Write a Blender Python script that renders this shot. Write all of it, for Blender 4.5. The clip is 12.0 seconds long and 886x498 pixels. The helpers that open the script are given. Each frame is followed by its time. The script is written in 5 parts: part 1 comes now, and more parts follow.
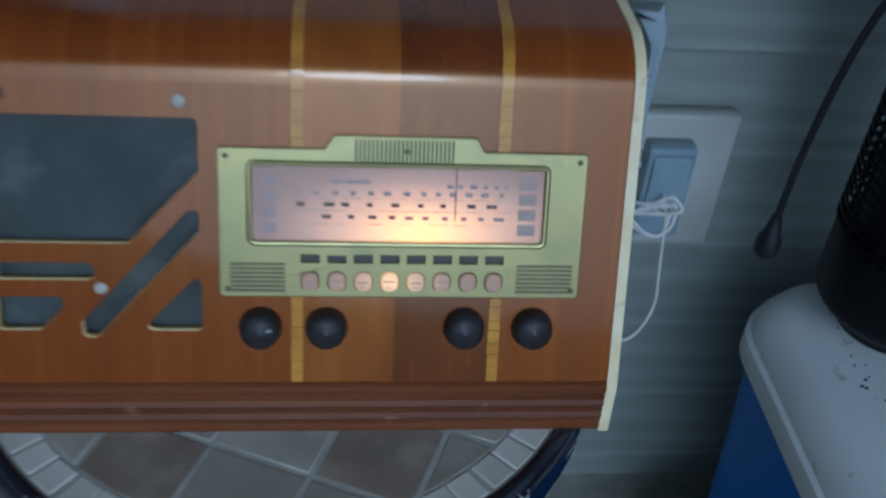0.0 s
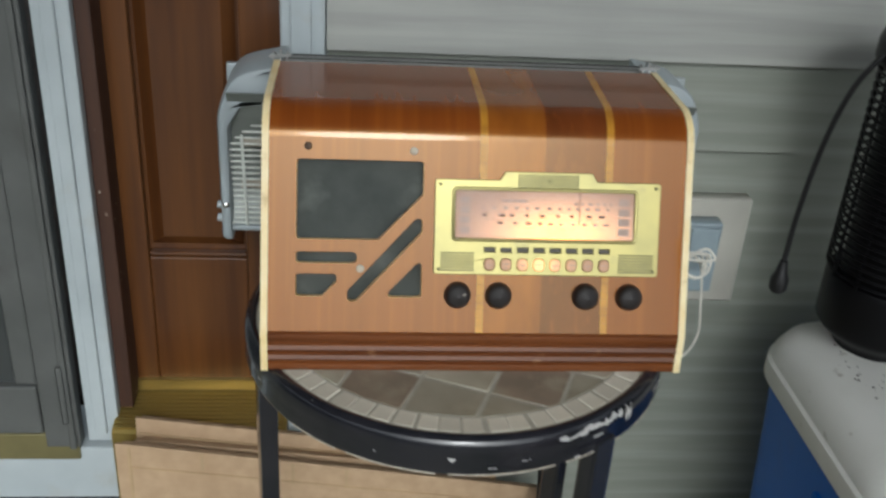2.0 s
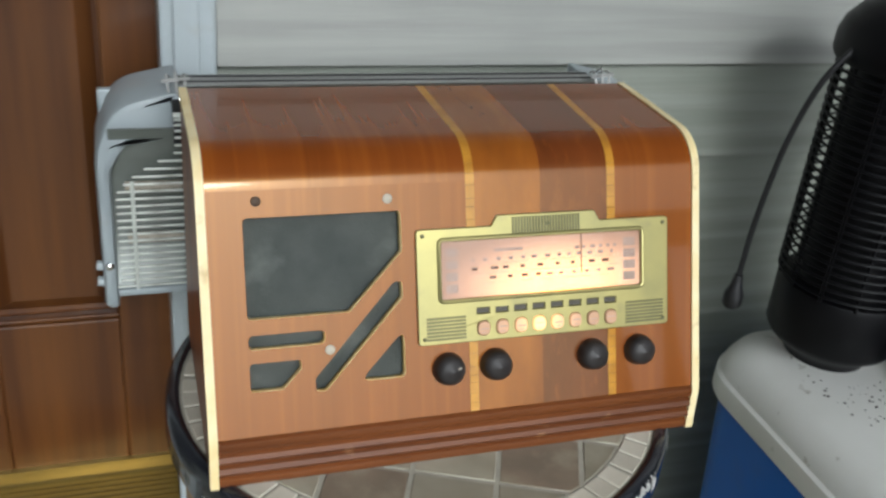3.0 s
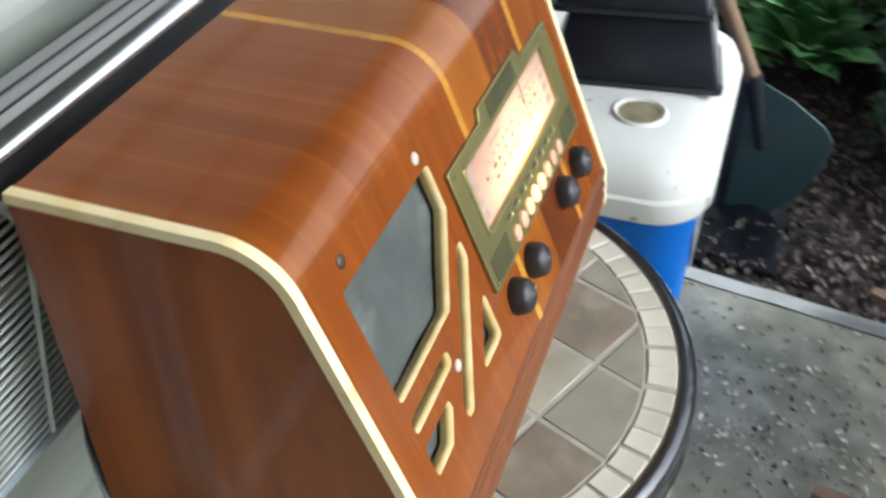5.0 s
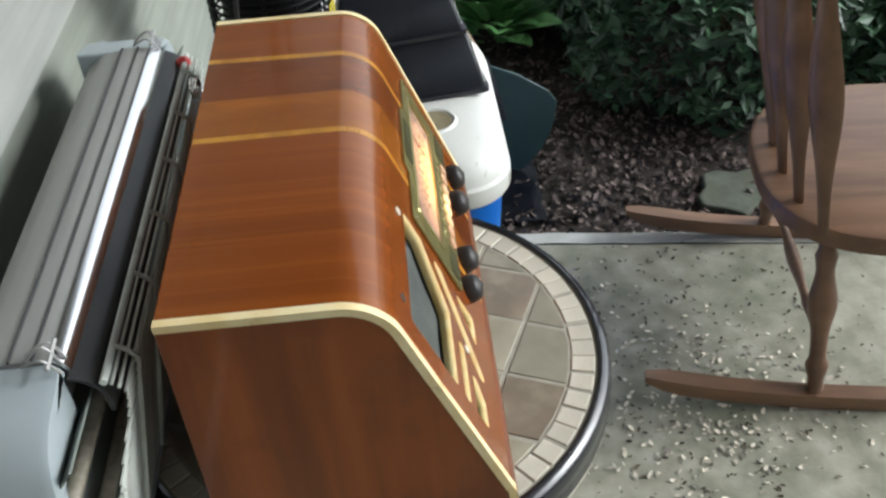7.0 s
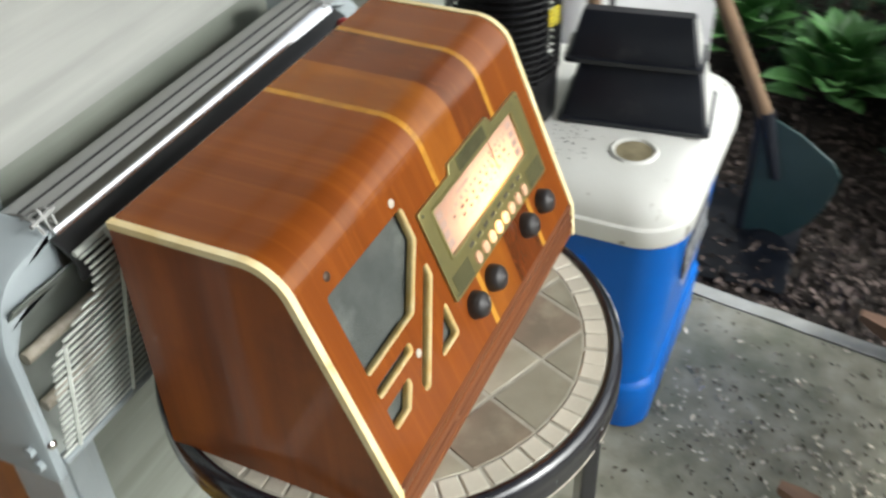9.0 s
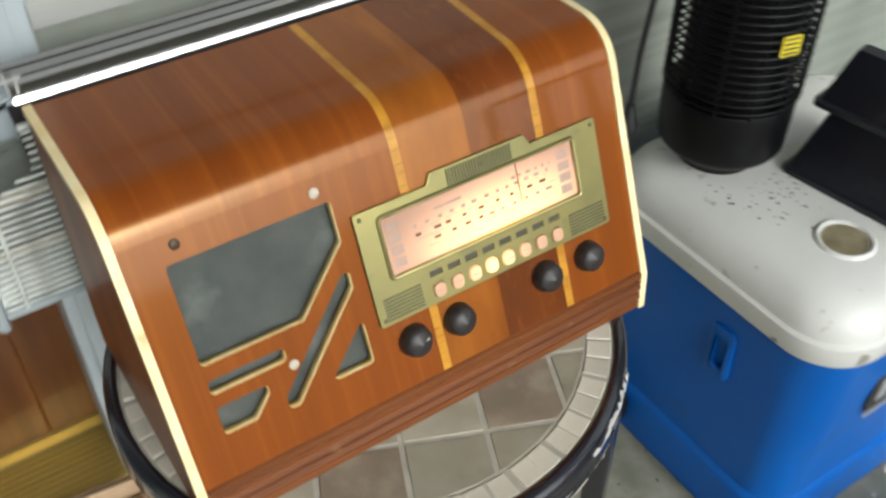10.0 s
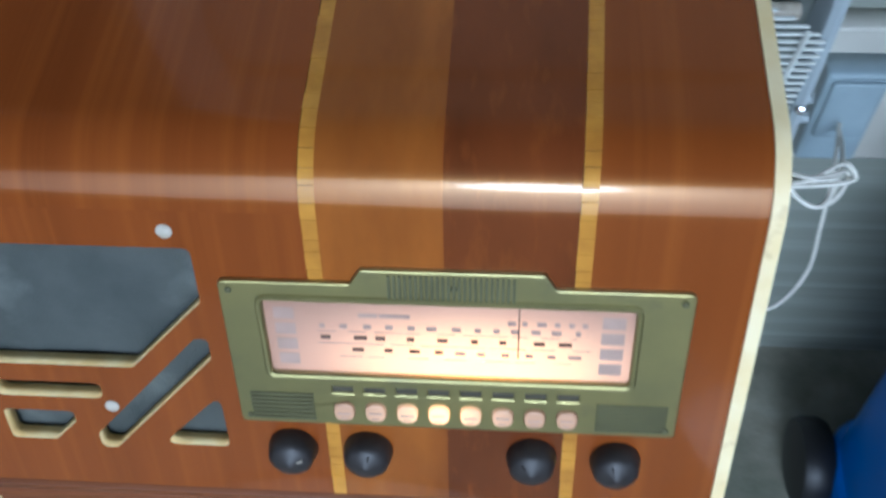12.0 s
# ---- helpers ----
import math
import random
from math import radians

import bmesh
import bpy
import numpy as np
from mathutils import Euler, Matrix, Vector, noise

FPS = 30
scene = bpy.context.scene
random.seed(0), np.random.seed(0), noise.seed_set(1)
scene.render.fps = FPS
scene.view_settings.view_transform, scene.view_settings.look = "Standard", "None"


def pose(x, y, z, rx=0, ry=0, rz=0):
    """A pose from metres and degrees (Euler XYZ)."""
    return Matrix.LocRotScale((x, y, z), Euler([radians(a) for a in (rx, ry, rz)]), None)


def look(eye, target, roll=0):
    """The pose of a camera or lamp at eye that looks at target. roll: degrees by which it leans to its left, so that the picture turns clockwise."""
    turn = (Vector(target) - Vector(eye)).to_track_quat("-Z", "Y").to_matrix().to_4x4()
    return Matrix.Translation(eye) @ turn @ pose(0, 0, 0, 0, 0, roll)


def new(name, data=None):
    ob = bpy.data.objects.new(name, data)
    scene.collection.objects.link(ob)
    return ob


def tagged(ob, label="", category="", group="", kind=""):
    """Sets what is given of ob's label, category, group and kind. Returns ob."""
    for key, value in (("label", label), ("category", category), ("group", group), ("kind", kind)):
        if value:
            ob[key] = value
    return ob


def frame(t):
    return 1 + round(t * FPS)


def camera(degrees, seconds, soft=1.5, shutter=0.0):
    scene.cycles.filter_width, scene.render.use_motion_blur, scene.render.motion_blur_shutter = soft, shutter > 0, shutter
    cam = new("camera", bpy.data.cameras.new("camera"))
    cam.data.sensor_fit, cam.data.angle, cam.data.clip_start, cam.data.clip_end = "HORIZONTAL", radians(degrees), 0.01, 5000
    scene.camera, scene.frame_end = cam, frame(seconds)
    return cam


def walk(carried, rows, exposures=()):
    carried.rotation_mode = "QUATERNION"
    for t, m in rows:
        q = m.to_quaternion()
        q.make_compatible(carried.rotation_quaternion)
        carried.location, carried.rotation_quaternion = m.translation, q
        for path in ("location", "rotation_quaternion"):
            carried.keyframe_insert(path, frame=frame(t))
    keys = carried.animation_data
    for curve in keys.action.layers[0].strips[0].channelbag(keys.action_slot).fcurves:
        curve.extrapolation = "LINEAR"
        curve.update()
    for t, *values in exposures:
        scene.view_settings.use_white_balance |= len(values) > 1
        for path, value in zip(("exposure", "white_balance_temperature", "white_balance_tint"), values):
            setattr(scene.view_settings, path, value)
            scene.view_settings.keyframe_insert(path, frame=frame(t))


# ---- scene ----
cam = camera(49.0, 12.0, soft=2.5, shutter=0.5)
PATH = [
    (0, (0.033, -0.51, 1.222), (0.245, 1.044, -0.019), 5.5),
    (0.5, (0.021, -0.714, 1.3), (0.128, 0.963, 0.215), 1.9),
    (1, (-0.027, -0.865, 1.299), (0.101, 0.856, 0.288), 1.6),
    (1.5, (-0.085, -0.975, 1.3), (0.088, 0.769, 0.337), 3.3),
    (2, (-0.146, -0.947, 1.292), (0.039, 0.815, 0.364), 3.8),
    (2.5, (-0.215, -0.814, 1.27), (0.112, 0.946, 0.378), 4.5),
    (2.7, (-0.249, -0.77, 1.263), (0.191, 0.961, 0.363), 5.2),
    (4.3, (-0.529, -0.281, 1.224), (0.713, 0.786, 0.076), 2.6),
    (4.5, (-0.558, -0.226, 1.226), (0.776, 0.681, 0.044), 1.7),
    (5, (-0.593, -0.119, 1.242), (0.872, 0.405, -0.015), -0.5),
    (5.5, (-0.568, -0.033, 1.262), (0.917, 0.227, -0.052), -3.3),
    (6, (-0.656, 0.025, 1.317), (0.84, 0.089, -0.01), -4.4),
    (6.5, (-0.743, 0.064, 1.372), (0.778, 0.028, 0.073), -4.2),
    (6.7, (-0.769, 0.071, 1.4), (0.768, 0.012, 0.122), -4.1),
    (8.3, (-0.8, -0.018, 1.418), (0.732, 0.086, 0.136), -3.9),
    (8.5, (-0.784, -0.091, 1.427), (0.745, 0.155, 0.162), -3.5),
    (9, (-0.732, -0.287, 1.418), (0.671, 0.397, 0.167), -2.2),
    (9.5, (-0.538, -0.394, 1.407), (0.636, 0.594, 0.124), -0.4),
    (10, (-0.333, -0.492, 1.376), (0.485, 0.743, 0.032), -0.2),
    (10.5, (-0.188, -0.53, 1.35), (0.282, 0.84, -0.03), 2.0),
    (11, (-0.068, -0.416, 1.309), (0.207, 0.949, -0.127), 3.2),
    (11.5, (0.048, -0.293, 1.342), (0.127, 0.863, -0.287), 1.2),
    (12, (0.111, -0.192, 1.31), (-0.03, 0.861, -0.385), -4.8),
]
EXPOSURES = [(0, -0.72, 4350, 4), (0.5, -0.5, 5100, 5), (1, -0.36, 5650, 6), (1.5, -0.2, 5950, 6), (2.5, 0.2, 6050, 6), (4.5, 1.12, 5350, 5), (5, 1.27, 5800, 6), (6.5, 1.05, 6050, 6),
             (8.5, 1.3, 6150, 6), (9, 1.14, 6300, 6), (9.5, 0.98, 6350, 6), (10.5, 0.62, 5850, 6), (11, 0.52, 5350, 6), (11.5, 0.42, 5350, 6), (12, 0.44, 4750, 5)]
walk(cam, [(t, look(eye, target, roll)) for t, eye, target, roll in PATH], EXPOSURES)

# ---------------------------------------------------------------- world, sky light, sun
world = bpy.data.worlds.new("sky")
scene.world = world
world.use_nodes = True
wn = world.node_tree
sky = wn.nodes.new("ShaderNodeTexSky")
sky.sky_type = "NISHITA"
sky.sun_disc = False
sky.sun_elevation = radians(33)
sky.sun_rotation = radians(178)
sky.dust_density = 4.0
haze = wn.nodes.new("ShaderNodeHueSaturation")
haze.inputs["Saturation"].default_value = 0.18
wn.links.new(sky.outputs[0], haze.inputs["Color"])
wn.links.new(haze.outputs[0], wn.nodes["Background"].inputs[0])
wn.nodes["Background"].inputs[1].default_value = 0.15
sun_data = bpy.data.lights.new("sun", "SUN")
sun_data.energy, sun_data.angle, sun_data.color = 0.62, radians(10), (1.0, 0.98, 0.95)
sun = new("sun", sun_data)
sun.matrix_world = look((0.10, -3.0, 1.95), (0, 0, 0))

# ---------------------------------------------------------------- materials
def material(name, base, rough=0.5, metal=0.0, base2=None, scale=(1, 1, 1), freq=8.0, bump=0.0,
             bump_freq=60.0, coat=0.0, spread=(0.35, 0.65), stain=None, stain_freq=3.0, stain_at=(0.55, 0.7),
             random_tint=0.0, detail=5.0, island=False, spec=0.5, streaks=False, gloss_tint=None):
    """A principled surface: two tones mixed by stretched noise, an optional stain at a second scale, relief, and a tint by piece."""
    m = bpy.data.materials.new(name)
    m.use_nodes = True
    nt = m.node_tree
    N, L = nt.nodes, nt.links
    p = N["Principled BSDF"]
    p.inputs["Roughness"].default_value = rough
    p.inputs["Metallic"].default_value = metal
    p.inputs["Coat Weight"].default_value = coat
    p.inputs["Coat Roughness"].default_value = 0.06
    p.inputs["Coat IOR"].default_value = 1.55
    p.inputs["Specular IOR Level"].default_value = spec
    if gloss_tint:
        p.inputs["Specular Tint"].default_value = (*gloss_tint, 1)
    tc = N.new("ShaderNodeTexCoord")
    mp = N.new("ShaderNodeMapping")
    mp.inputs["Scale"].default_value = scale
    L.new(tc.outputs["Object"], mp.inputs[0])
    nz = N.new("ShaderNodeTexNoise")
    nz.inputs["Scale"].default_value, nz.inputs["Detail"].default_value = freq, detail
    L.new(mp.outputs[0], nz.inputs[0])
    mr = N.new("ShaderNodeMapRange")
    mr.inputs[1].default_value, mr.inputs[2].default_value = spread
    L.new(nz.outputs[0], mr.inputs[0])
    mx = N.new("ShaderNodeMix")
    mx.data_type = "RGBA"
    L.new(mr.outputs[0], mx.inputs[0])
    mx.inputs[6].default_value = (*base, 1)
    mx.inputs[7].default_value = (*(base2 or [c * 0.8 for c in base]), 1)
    out = mx.outputs[2]
    if stain:
        ns = N.new("ShaderNodeTexNoise")
        ns.inputs["Scale"].default_value, ns.inputs["Detail"].default_value = stain_freq, 6
        L.new(mp.outputs[0] if streaks else tc.outputs["Object"], ns.inputs[0])
        ms = N.new("ShaderNodeMapRange")
        ms.inputs[1].default_value, ms.inputs[2].default_value = stain_at
        L.new(ns.outputs[0], ms.inputs[0])
        m2 = N.new("ShaderNodeMix")
        m2.data_type = "RGBA"
        L.new(ms.outputs[0], m2.inputs[0])
        L.new(out, m2.inputs[6])
        m2.inputs[7].default_value = (*stain, 1)
        out = m2.outputs[2]
    if random_tint:
        src = N.new("ShaderNodeNewGeometry").outputs["Random Per Island"] if island else N.new("ShaderNodeObjectInfo").outputs["Random"]
        mv = N.new("ShaderNodeMapRange")
        mv.inputs[3].default_value, mv.inputs[4].default_value = 1 - random_tint, 1 + random_tint
        L.new(src, mv.inputs[0])
        hs = N.new("ShaderNodeHueSaturation")
        L.new(mv.outputs[0], hs.inputs["Value"])
        L.new(out, hs.inputs["Color"])
        out = hs.outputs[0]
    L.new(out, p.inputs["Base Color"])
    if bump:
        nb = N.new("ShaderNodeTexNoise")
        nb.inputs["Scale"].default_value, nb.inputs["Detail"].default_value = bump_freq, 4
        L.new(mp.outputs[0], nb.inputs[0])
        bp = N.new("ShaderNodeBump")
        bp.inputs["Strength"].default_value, bp.inputs["Distance"].default_value = bump, 0.002
        L.new(nb.outputs[0], bp.inputs["Height"])
        L.new(bp.outputs[0], p.inputs["Normal"])
    return m


def glow(name, base, strength, core=None, middle=(0, 0, 0), size=(0.08, 1, 0.04)):
    """A lit dial: translucent card with its lamps behind it, brightest round the bulb."""
    m = bpy.data.materials.new(name)
    m.use_nodes = True
    N, L = m.node_tree.nodes, m.node_tree.links
    p = N["Principled BSDF"]
    p.inputs["Base Color"].default_value = (*base, 1)
    p.inputs["Roughness"].default_value = 0.5
    tc = N.new("ShaderNodeTexCoord")
    mp = N.new("ShaderNodeMapping")
    mp.vector_type = "TEXTURE"
    mp.inputs["Location"].default_value, mp.inputs["Scale"].default_value = middle, size
    L.new(tc.outputs["Object"], mp.inputs[0])
    gr = N.new("ShaderNodeTexGradient")
    gr.gradient_type = "QUADRATIC_SPHERE"
    L.new(mp.outputs[0], gr.inputs[0])
    mx = N.new("ShaderNodeMix")
    mx.data_type = "RGBA"
    L.new(gr.outputs[1], mx.inputs[0])
    mx.inputs[6].default_value = (*base, 1)
    mx.inputs[7].default_value = (*(core or base), 1)
    L.new(mx.outputs[2], p.inputs["Emission Color"])
    mr = N.new("ShaderNodeMapRange")
    mr.inputs[3].default_value, mr.inputs[4].default_value = strength
    L.new(gr.outputs[1], mr.inputs[0])
    L.new(mr.outputs[0], p.inputs["Emission Strength"])
    return m


GRAIN_V = (1, 0.02, 0.02)
GRAIN_X = (0.06, 1, 1)
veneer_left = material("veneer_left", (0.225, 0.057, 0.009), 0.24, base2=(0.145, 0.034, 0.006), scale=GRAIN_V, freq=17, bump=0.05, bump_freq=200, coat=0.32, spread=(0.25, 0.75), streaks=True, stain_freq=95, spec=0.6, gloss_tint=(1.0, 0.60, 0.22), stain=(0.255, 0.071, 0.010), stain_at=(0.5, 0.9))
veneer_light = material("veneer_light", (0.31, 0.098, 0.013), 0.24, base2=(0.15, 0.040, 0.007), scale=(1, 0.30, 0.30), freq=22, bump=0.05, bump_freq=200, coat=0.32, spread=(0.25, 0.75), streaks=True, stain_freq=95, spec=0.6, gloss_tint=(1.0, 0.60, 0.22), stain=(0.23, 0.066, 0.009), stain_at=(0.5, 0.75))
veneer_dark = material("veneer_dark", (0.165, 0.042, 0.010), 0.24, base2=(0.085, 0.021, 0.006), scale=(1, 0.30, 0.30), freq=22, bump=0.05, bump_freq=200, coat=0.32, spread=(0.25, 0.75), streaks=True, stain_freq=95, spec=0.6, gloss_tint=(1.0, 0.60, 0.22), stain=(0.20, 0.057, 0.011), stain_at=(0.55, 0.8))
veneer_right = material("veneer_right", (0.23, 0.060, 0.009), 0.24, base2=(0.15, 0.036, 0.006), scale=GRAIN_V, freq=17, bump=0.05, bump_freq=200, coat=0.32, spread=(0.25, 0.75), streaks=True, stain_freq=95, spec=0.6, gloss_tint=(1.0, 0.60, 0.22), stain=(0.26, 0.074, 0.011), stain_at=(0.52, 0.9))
inlay_wood = material("inlay_wood", (0.52, 0.25, 0.030), 0.34, base2=(0.34, 0.145, 0.018), freq=40, coat=0.4, random_tint=0.3, island=True, gloss_tint=(1.0, 0.7, 0.3))
side_wood = material("side_wood", (0.285, 0.075, 0.011), 0.40, base2=(0.155, 0.038, 0.006), scale=(1, 1, 0.07), freq=24, bump=0.06, bump_freq=150, spec=0.3, coat=0.15, stain=(0.125, 0.030, 0.006), stain_freq=9, stain_at=(0.5, 0.75))
base_wood = material("base_wood", (0.17, 0.052, 0.012), 0.42, base2=(0.085, 0.025, 0.007), scale=GRAIN_X, freq=40, coat=0.08, spec=0.35, stain=(0.30, 0.15, 0.07), stain_freq=22, stain_at=(0.68, 0.74))
cream_edge = material("cream_edge", (0.82, 0.70, 0.42), 0.45, base2=(0.74, 0.58, 0.28), freq=30, stain=(0.5, 0.36, 0.16), stain_freq=40, stain_at=(0.62, 0.75))
raw_edge = material("raw_edge", (0.86, 0.70, 0.36), 0.6, base2=(0.76, 0.55, 0.22), freq=60)
speaker_cloth = material("speaker_cloth", (0.045, 0.052, 0.048), 0.95, base2=(0.075, 0.082, 0.075), freq=18, bump=0.5, bump_freq=700, stain=(0.10, 0.11, 0.10), stain_freq=22)
brass = material("brass", (0.33, 0.29, 0.115), 0.36, 0.8, base2=(0.27, 0.245, 0.105), freq=25, bump=0.05, stain=(0.22, 0.2, 0.1), stain_freq=30, stain_at=(0.6, 0.75))
brass_dull = material("brass_dull", (0.15, 0.145, 0.075), 0.5, 0.7, freq=40)
bakelite = material("bakelite", (0.016, 0.014, 0.014), 0.45, base2=(0.035, 0.03, 0.028), freq=30, bump=0.08, spec=0.4)
button_dark = material("button_dark", (0.06, 0.05, 0.03), 0.5, freq=40)
screw_pale = material("screw_pale", (0.48, 0.44, 0.36), 0.6, 0.0, base2=(0.36, 0.32, 0.25), freq=120)
screw_dark = material("screw_dark", (0.06, 0.035, 0.02), 0.5, 0.4, freq=80)
dial_ink = material("dial_ink", (0.16, 0.09, 0.06), 0.7, freq=60)
dial_ink_pale = material("dial_ink_pale", (0.50, 0.35, 0.28), 0.7, freq=60)
dial_card = glow("dial_card", (0.44, 0.25, 0.165), (0.075, 5.6), (1.0, 0.37, 0.055), (0.092, 0.119, 0), (0.15, 0.066, 1))
button_lit = glow("button_lit", (0.50, 0.29, 0.17), (0.08, 1.9), (1.0, 0.49, 0.15), (0.072, 0.081, 0), (0.06, 0.06, 1))

black_paint = material("black_paint", (0.008, 0.009, 0.013), 0.24, base2=(0.016, 0.016, 0.021), freq=20, bump=0.1, bump_freq=90, coat=0.5, stain=(0.45, 0.45, 0.43), stain_freq=34, stain_at=(0.735, 0.745))
chip_white = material("chip_white", (0.72, 0.72, 0.70), 0.6, freq=60, bump=0.2)
tile_white = material("tile_white", (0.60, 0.57, 0.48), 0.45, base2=(0.47, 0.44, 0.36), freq=25, bump=0.15, random_tint=0.12)
tile_slate = material("tile_slate", (0.33, 0.305, 0.235), 0.40, base2=(0.235, 0.215, 0.16), freq=14, bump=0.2, random_tint=0.18, stain=(0.34, 0.315, 0.24), stain_freq=16, coat=0.3)
tile_brown = material("tile_brown", (0.215, 0.172, 0.125), 0.38, base2=(0.15, 0.122, 0.09), freq=16, bump=0.2, random_tint=0.2, coat=0.3, stain=(0.26, 0.23, 0.17), stain_freq=24, stain_at=(0.48, 0.68))
grout = material("grout", (0.38, 0.36, 0.295), 0.9, freq=40, bump=0.3)

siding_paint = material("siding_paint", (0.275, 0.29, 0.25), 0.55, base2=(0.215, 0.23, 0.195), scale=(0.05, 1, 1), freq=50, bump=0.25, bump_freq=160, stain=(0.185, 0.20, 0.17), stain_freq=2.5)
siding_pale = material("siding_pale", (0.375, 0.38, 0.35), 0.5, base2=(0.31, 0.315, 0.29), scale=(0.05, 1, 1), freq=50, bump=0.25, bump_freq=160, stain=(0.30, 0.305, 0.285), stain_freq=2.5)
white_paint = material("white_paint", (0.45, 0.50, 0.515), 0.45, base2=(0.38, 0.425, 0.44), freq=6, bump=0.05, stain=(0.38, 0.38, 0.35), stain_freq=9, stain_at=(0.58, 0.75))
door_wood = material("door_wood", (0.125, 0.045, 0.010), 0.36, base2=(0.066, 0.022, 0.006), scale=(1, 1, 0.05), freq=34, coat=0.25, bump=0.06, stain=(0.045, 0.013, 0.004), stain_freq=3)
door_jamb = material("door_jamb", (0.06, 0.024, 0.012), 0.6, base2=(0.035, 0.014, 0.008), scale=(1, 1, 0.1), freq=40, stain=(0.5, 0.44, 0.36), stain_freq=60, stain_at=(0.68, 0.72))
threshold_brass = material("threshold_brass", (0.46, 0.34, 0.105), 0.35, 0.8, base2=(0.27, 0.20, 0.065), scale=(0.1, 1, 1), freq=30)
grey_alloy = material("grey_alloy", (0.13, 0.135, 0.13), 0.45, 0.24, base2=(0.10, 0.105, 0.10), freq=8, stain=(0.08, 0.08, 0.075), stain_freq=6)
dark_glass = material("dark_glass", (0.055, 0.06, 0.06), 0.12, base2=(0.04, 0.045, 0.045), freq=3, spec=0.5)
porch_board = material("porch_board", (0.30, 0.29, 0.27), 0.7, base2=(0.22, 0.215, 0.2), scale=(0.1, 1, 1), freq=20)
olive_sill = material("olive_sill", (0.16, 0.14, 0.06), 0.5, freq=12)
cardboard = material("cardboard", (0.46, 0.325, 0.20), 0.85, base2=(0.40, 0.275, 0.165), scale=(1, 1, 0.1), freq=40, bump=0.12, stain=(0.36, 0.24, 0.14), stain_freq=4, stain_at=(0.55, 0.8))
print_ink = material("print_ink", (0.05, 0.045, 0.04), 0.8, freq=60)
tape = material("tape", (0.44, 0.31, 0.17), 0.3, freq=20)
plate_beige = material("plate_beige", (0.50, 0.49, 0.43), 0.5, base2=(0.43, 0.42, 0.37), freq=10, bump=0.05)
box_blue_grey = material("box_blue_grey", (0.30, 0.37, 0.40), 0.4, base2=(0.24, 0.30, 0.33), freq=15)
white_wire = material("white_wire", (0.70, 0.68, 0.60), 0.5, freq=40)
black_rubber = material("black_rubber", (0.012, 0.012, 0.013), 0.45, freq=40)

heater_shell = material("heater_shell", (0.35, 0.395, 0.41), 0.42, base2=(0.30, 0.34, 0.355), freq=9, stain=(0.34, 0.36, 0.36), stain_freq=14, stain_at=(0.6, 0.72))
heater_top = material("heater_top", (0.40, 0.40, 0.385), 0.42, 0.24, base2=(0.33, 0.33, 0.315), scale=(0.1, 1, 1), freq=30)
chrome = material("chrome", (0.93, 0.93, 0.93), 0.16, 1.0, base2=(0.87, 0.87, 0.87), freq=6)
heater_dark = material("heater_dark", (0.012, 0.013, 0.014), 0.35, base2=(0.03, 0.03, 0.03), freq=8)
grille_paint = material("grille_paint", (0.70, 0.735, 0.68), 0.45, freq=20, stain=(0.4, 0.4, 0.36), stain_freq=30)
pilot_red = material("pilot_red", (0.42, 0.03, 0.03), 0.3, freq=30)
reflector = material("reflector", (0.27, 0.29, 0.27), 0.45, 0.4, base2=(0.20, 0.22, 0.20), freq=14)

cooler_blue = material("cooler_blue", (0.005, 0.12, 0.50), 0.36, base2=(0.007, 0.135, 0.54), freq=5, bump=0.04, stain=(0.02, 0.12, 0.44), stain_freq=10, spec=0.3)
cooler_white = material("cooler_white", (0.84, 0.84, 0.80), 0.36, base2=(0.77, 0.77, 0.72), freq=6, stain=(0.36, 0.33, 0.27), stain_freq=26, stain_at=(0.66, 0.74))
cup_dirty = material("cup_dirty", (0.34, 0.29, 0.18), 0.6, base2=(0.2, 0.17, 0.10), freq=30)
black_plastic = material("black_plastic", (0.008, 0.010, 0.016), 0.34, base2=(0.014, 0.016, 0.022), freq=12, bump=0.06, stain=(0.035, 0.037, 0.042), stain_freq=20, stain_at=(0.6, 0.8))
zapper_black = material("zapper_black", (0.004, 0.004, 0.005), 0.42, freq=20, spec=0.2)
label_yellow = material("label_yellow", (0.70, 0.58, 0.03), 0.5, freq=40)
silver_print = material("silver_print", (0.62, 0.64, 0.66), 0.35, 0.3, freq=40)
debris_dark = material("debris_dark", (0.075, 0.06, 0.042), 0.9, freq=40, random_tint=0.7, island=True)

concrete = material("concrete", (0.345, 0.33, 0.262), 0.85, base2=(0.215, 0.208, 0.155), freq=16, bump=0.4, bump_freq=140, stain=(0.135, 0.145, 0.097), stain_freq=5, stain_at=(0.48, 0.72), detail=10)
concrete_pale = material("concrete_pale", (0.46, 0.46, 0.42), 0.85, base2=(0.36, 0.36, 0.32), freq=14, bump=0.3, bump_freq=100)
husk = material("husk", (0.52, 0.47, 0.38), 0.8, freq=90, random_tint=0.7, island=True)
soil = material("soil", (0.035, 0.026, 0.019), 0.95, base2=(0.018, 0.014, 0.011), freq=9, bump=0.8, bump_freq=60, detail=8)
litter = material("litter", (0.12, 0.092, 0.082), 0.8, base2=(0.045, 0.034, 0.03), freq=60, random_tint=0.85, island=True, spec=0.3)
leaf_green = material("leaf_green", (0.15, 0.34, 0.11), 0.38, base2=(0.095, 0.24, 0.075), freq=20, random_tint=0.35)
shrub_green = material("shrub_green", (0.055, 0.115, 0.055), 0.5, base2=(0.026, 0.062, 0.030), freq=20, random_tint=0.6, island=True)
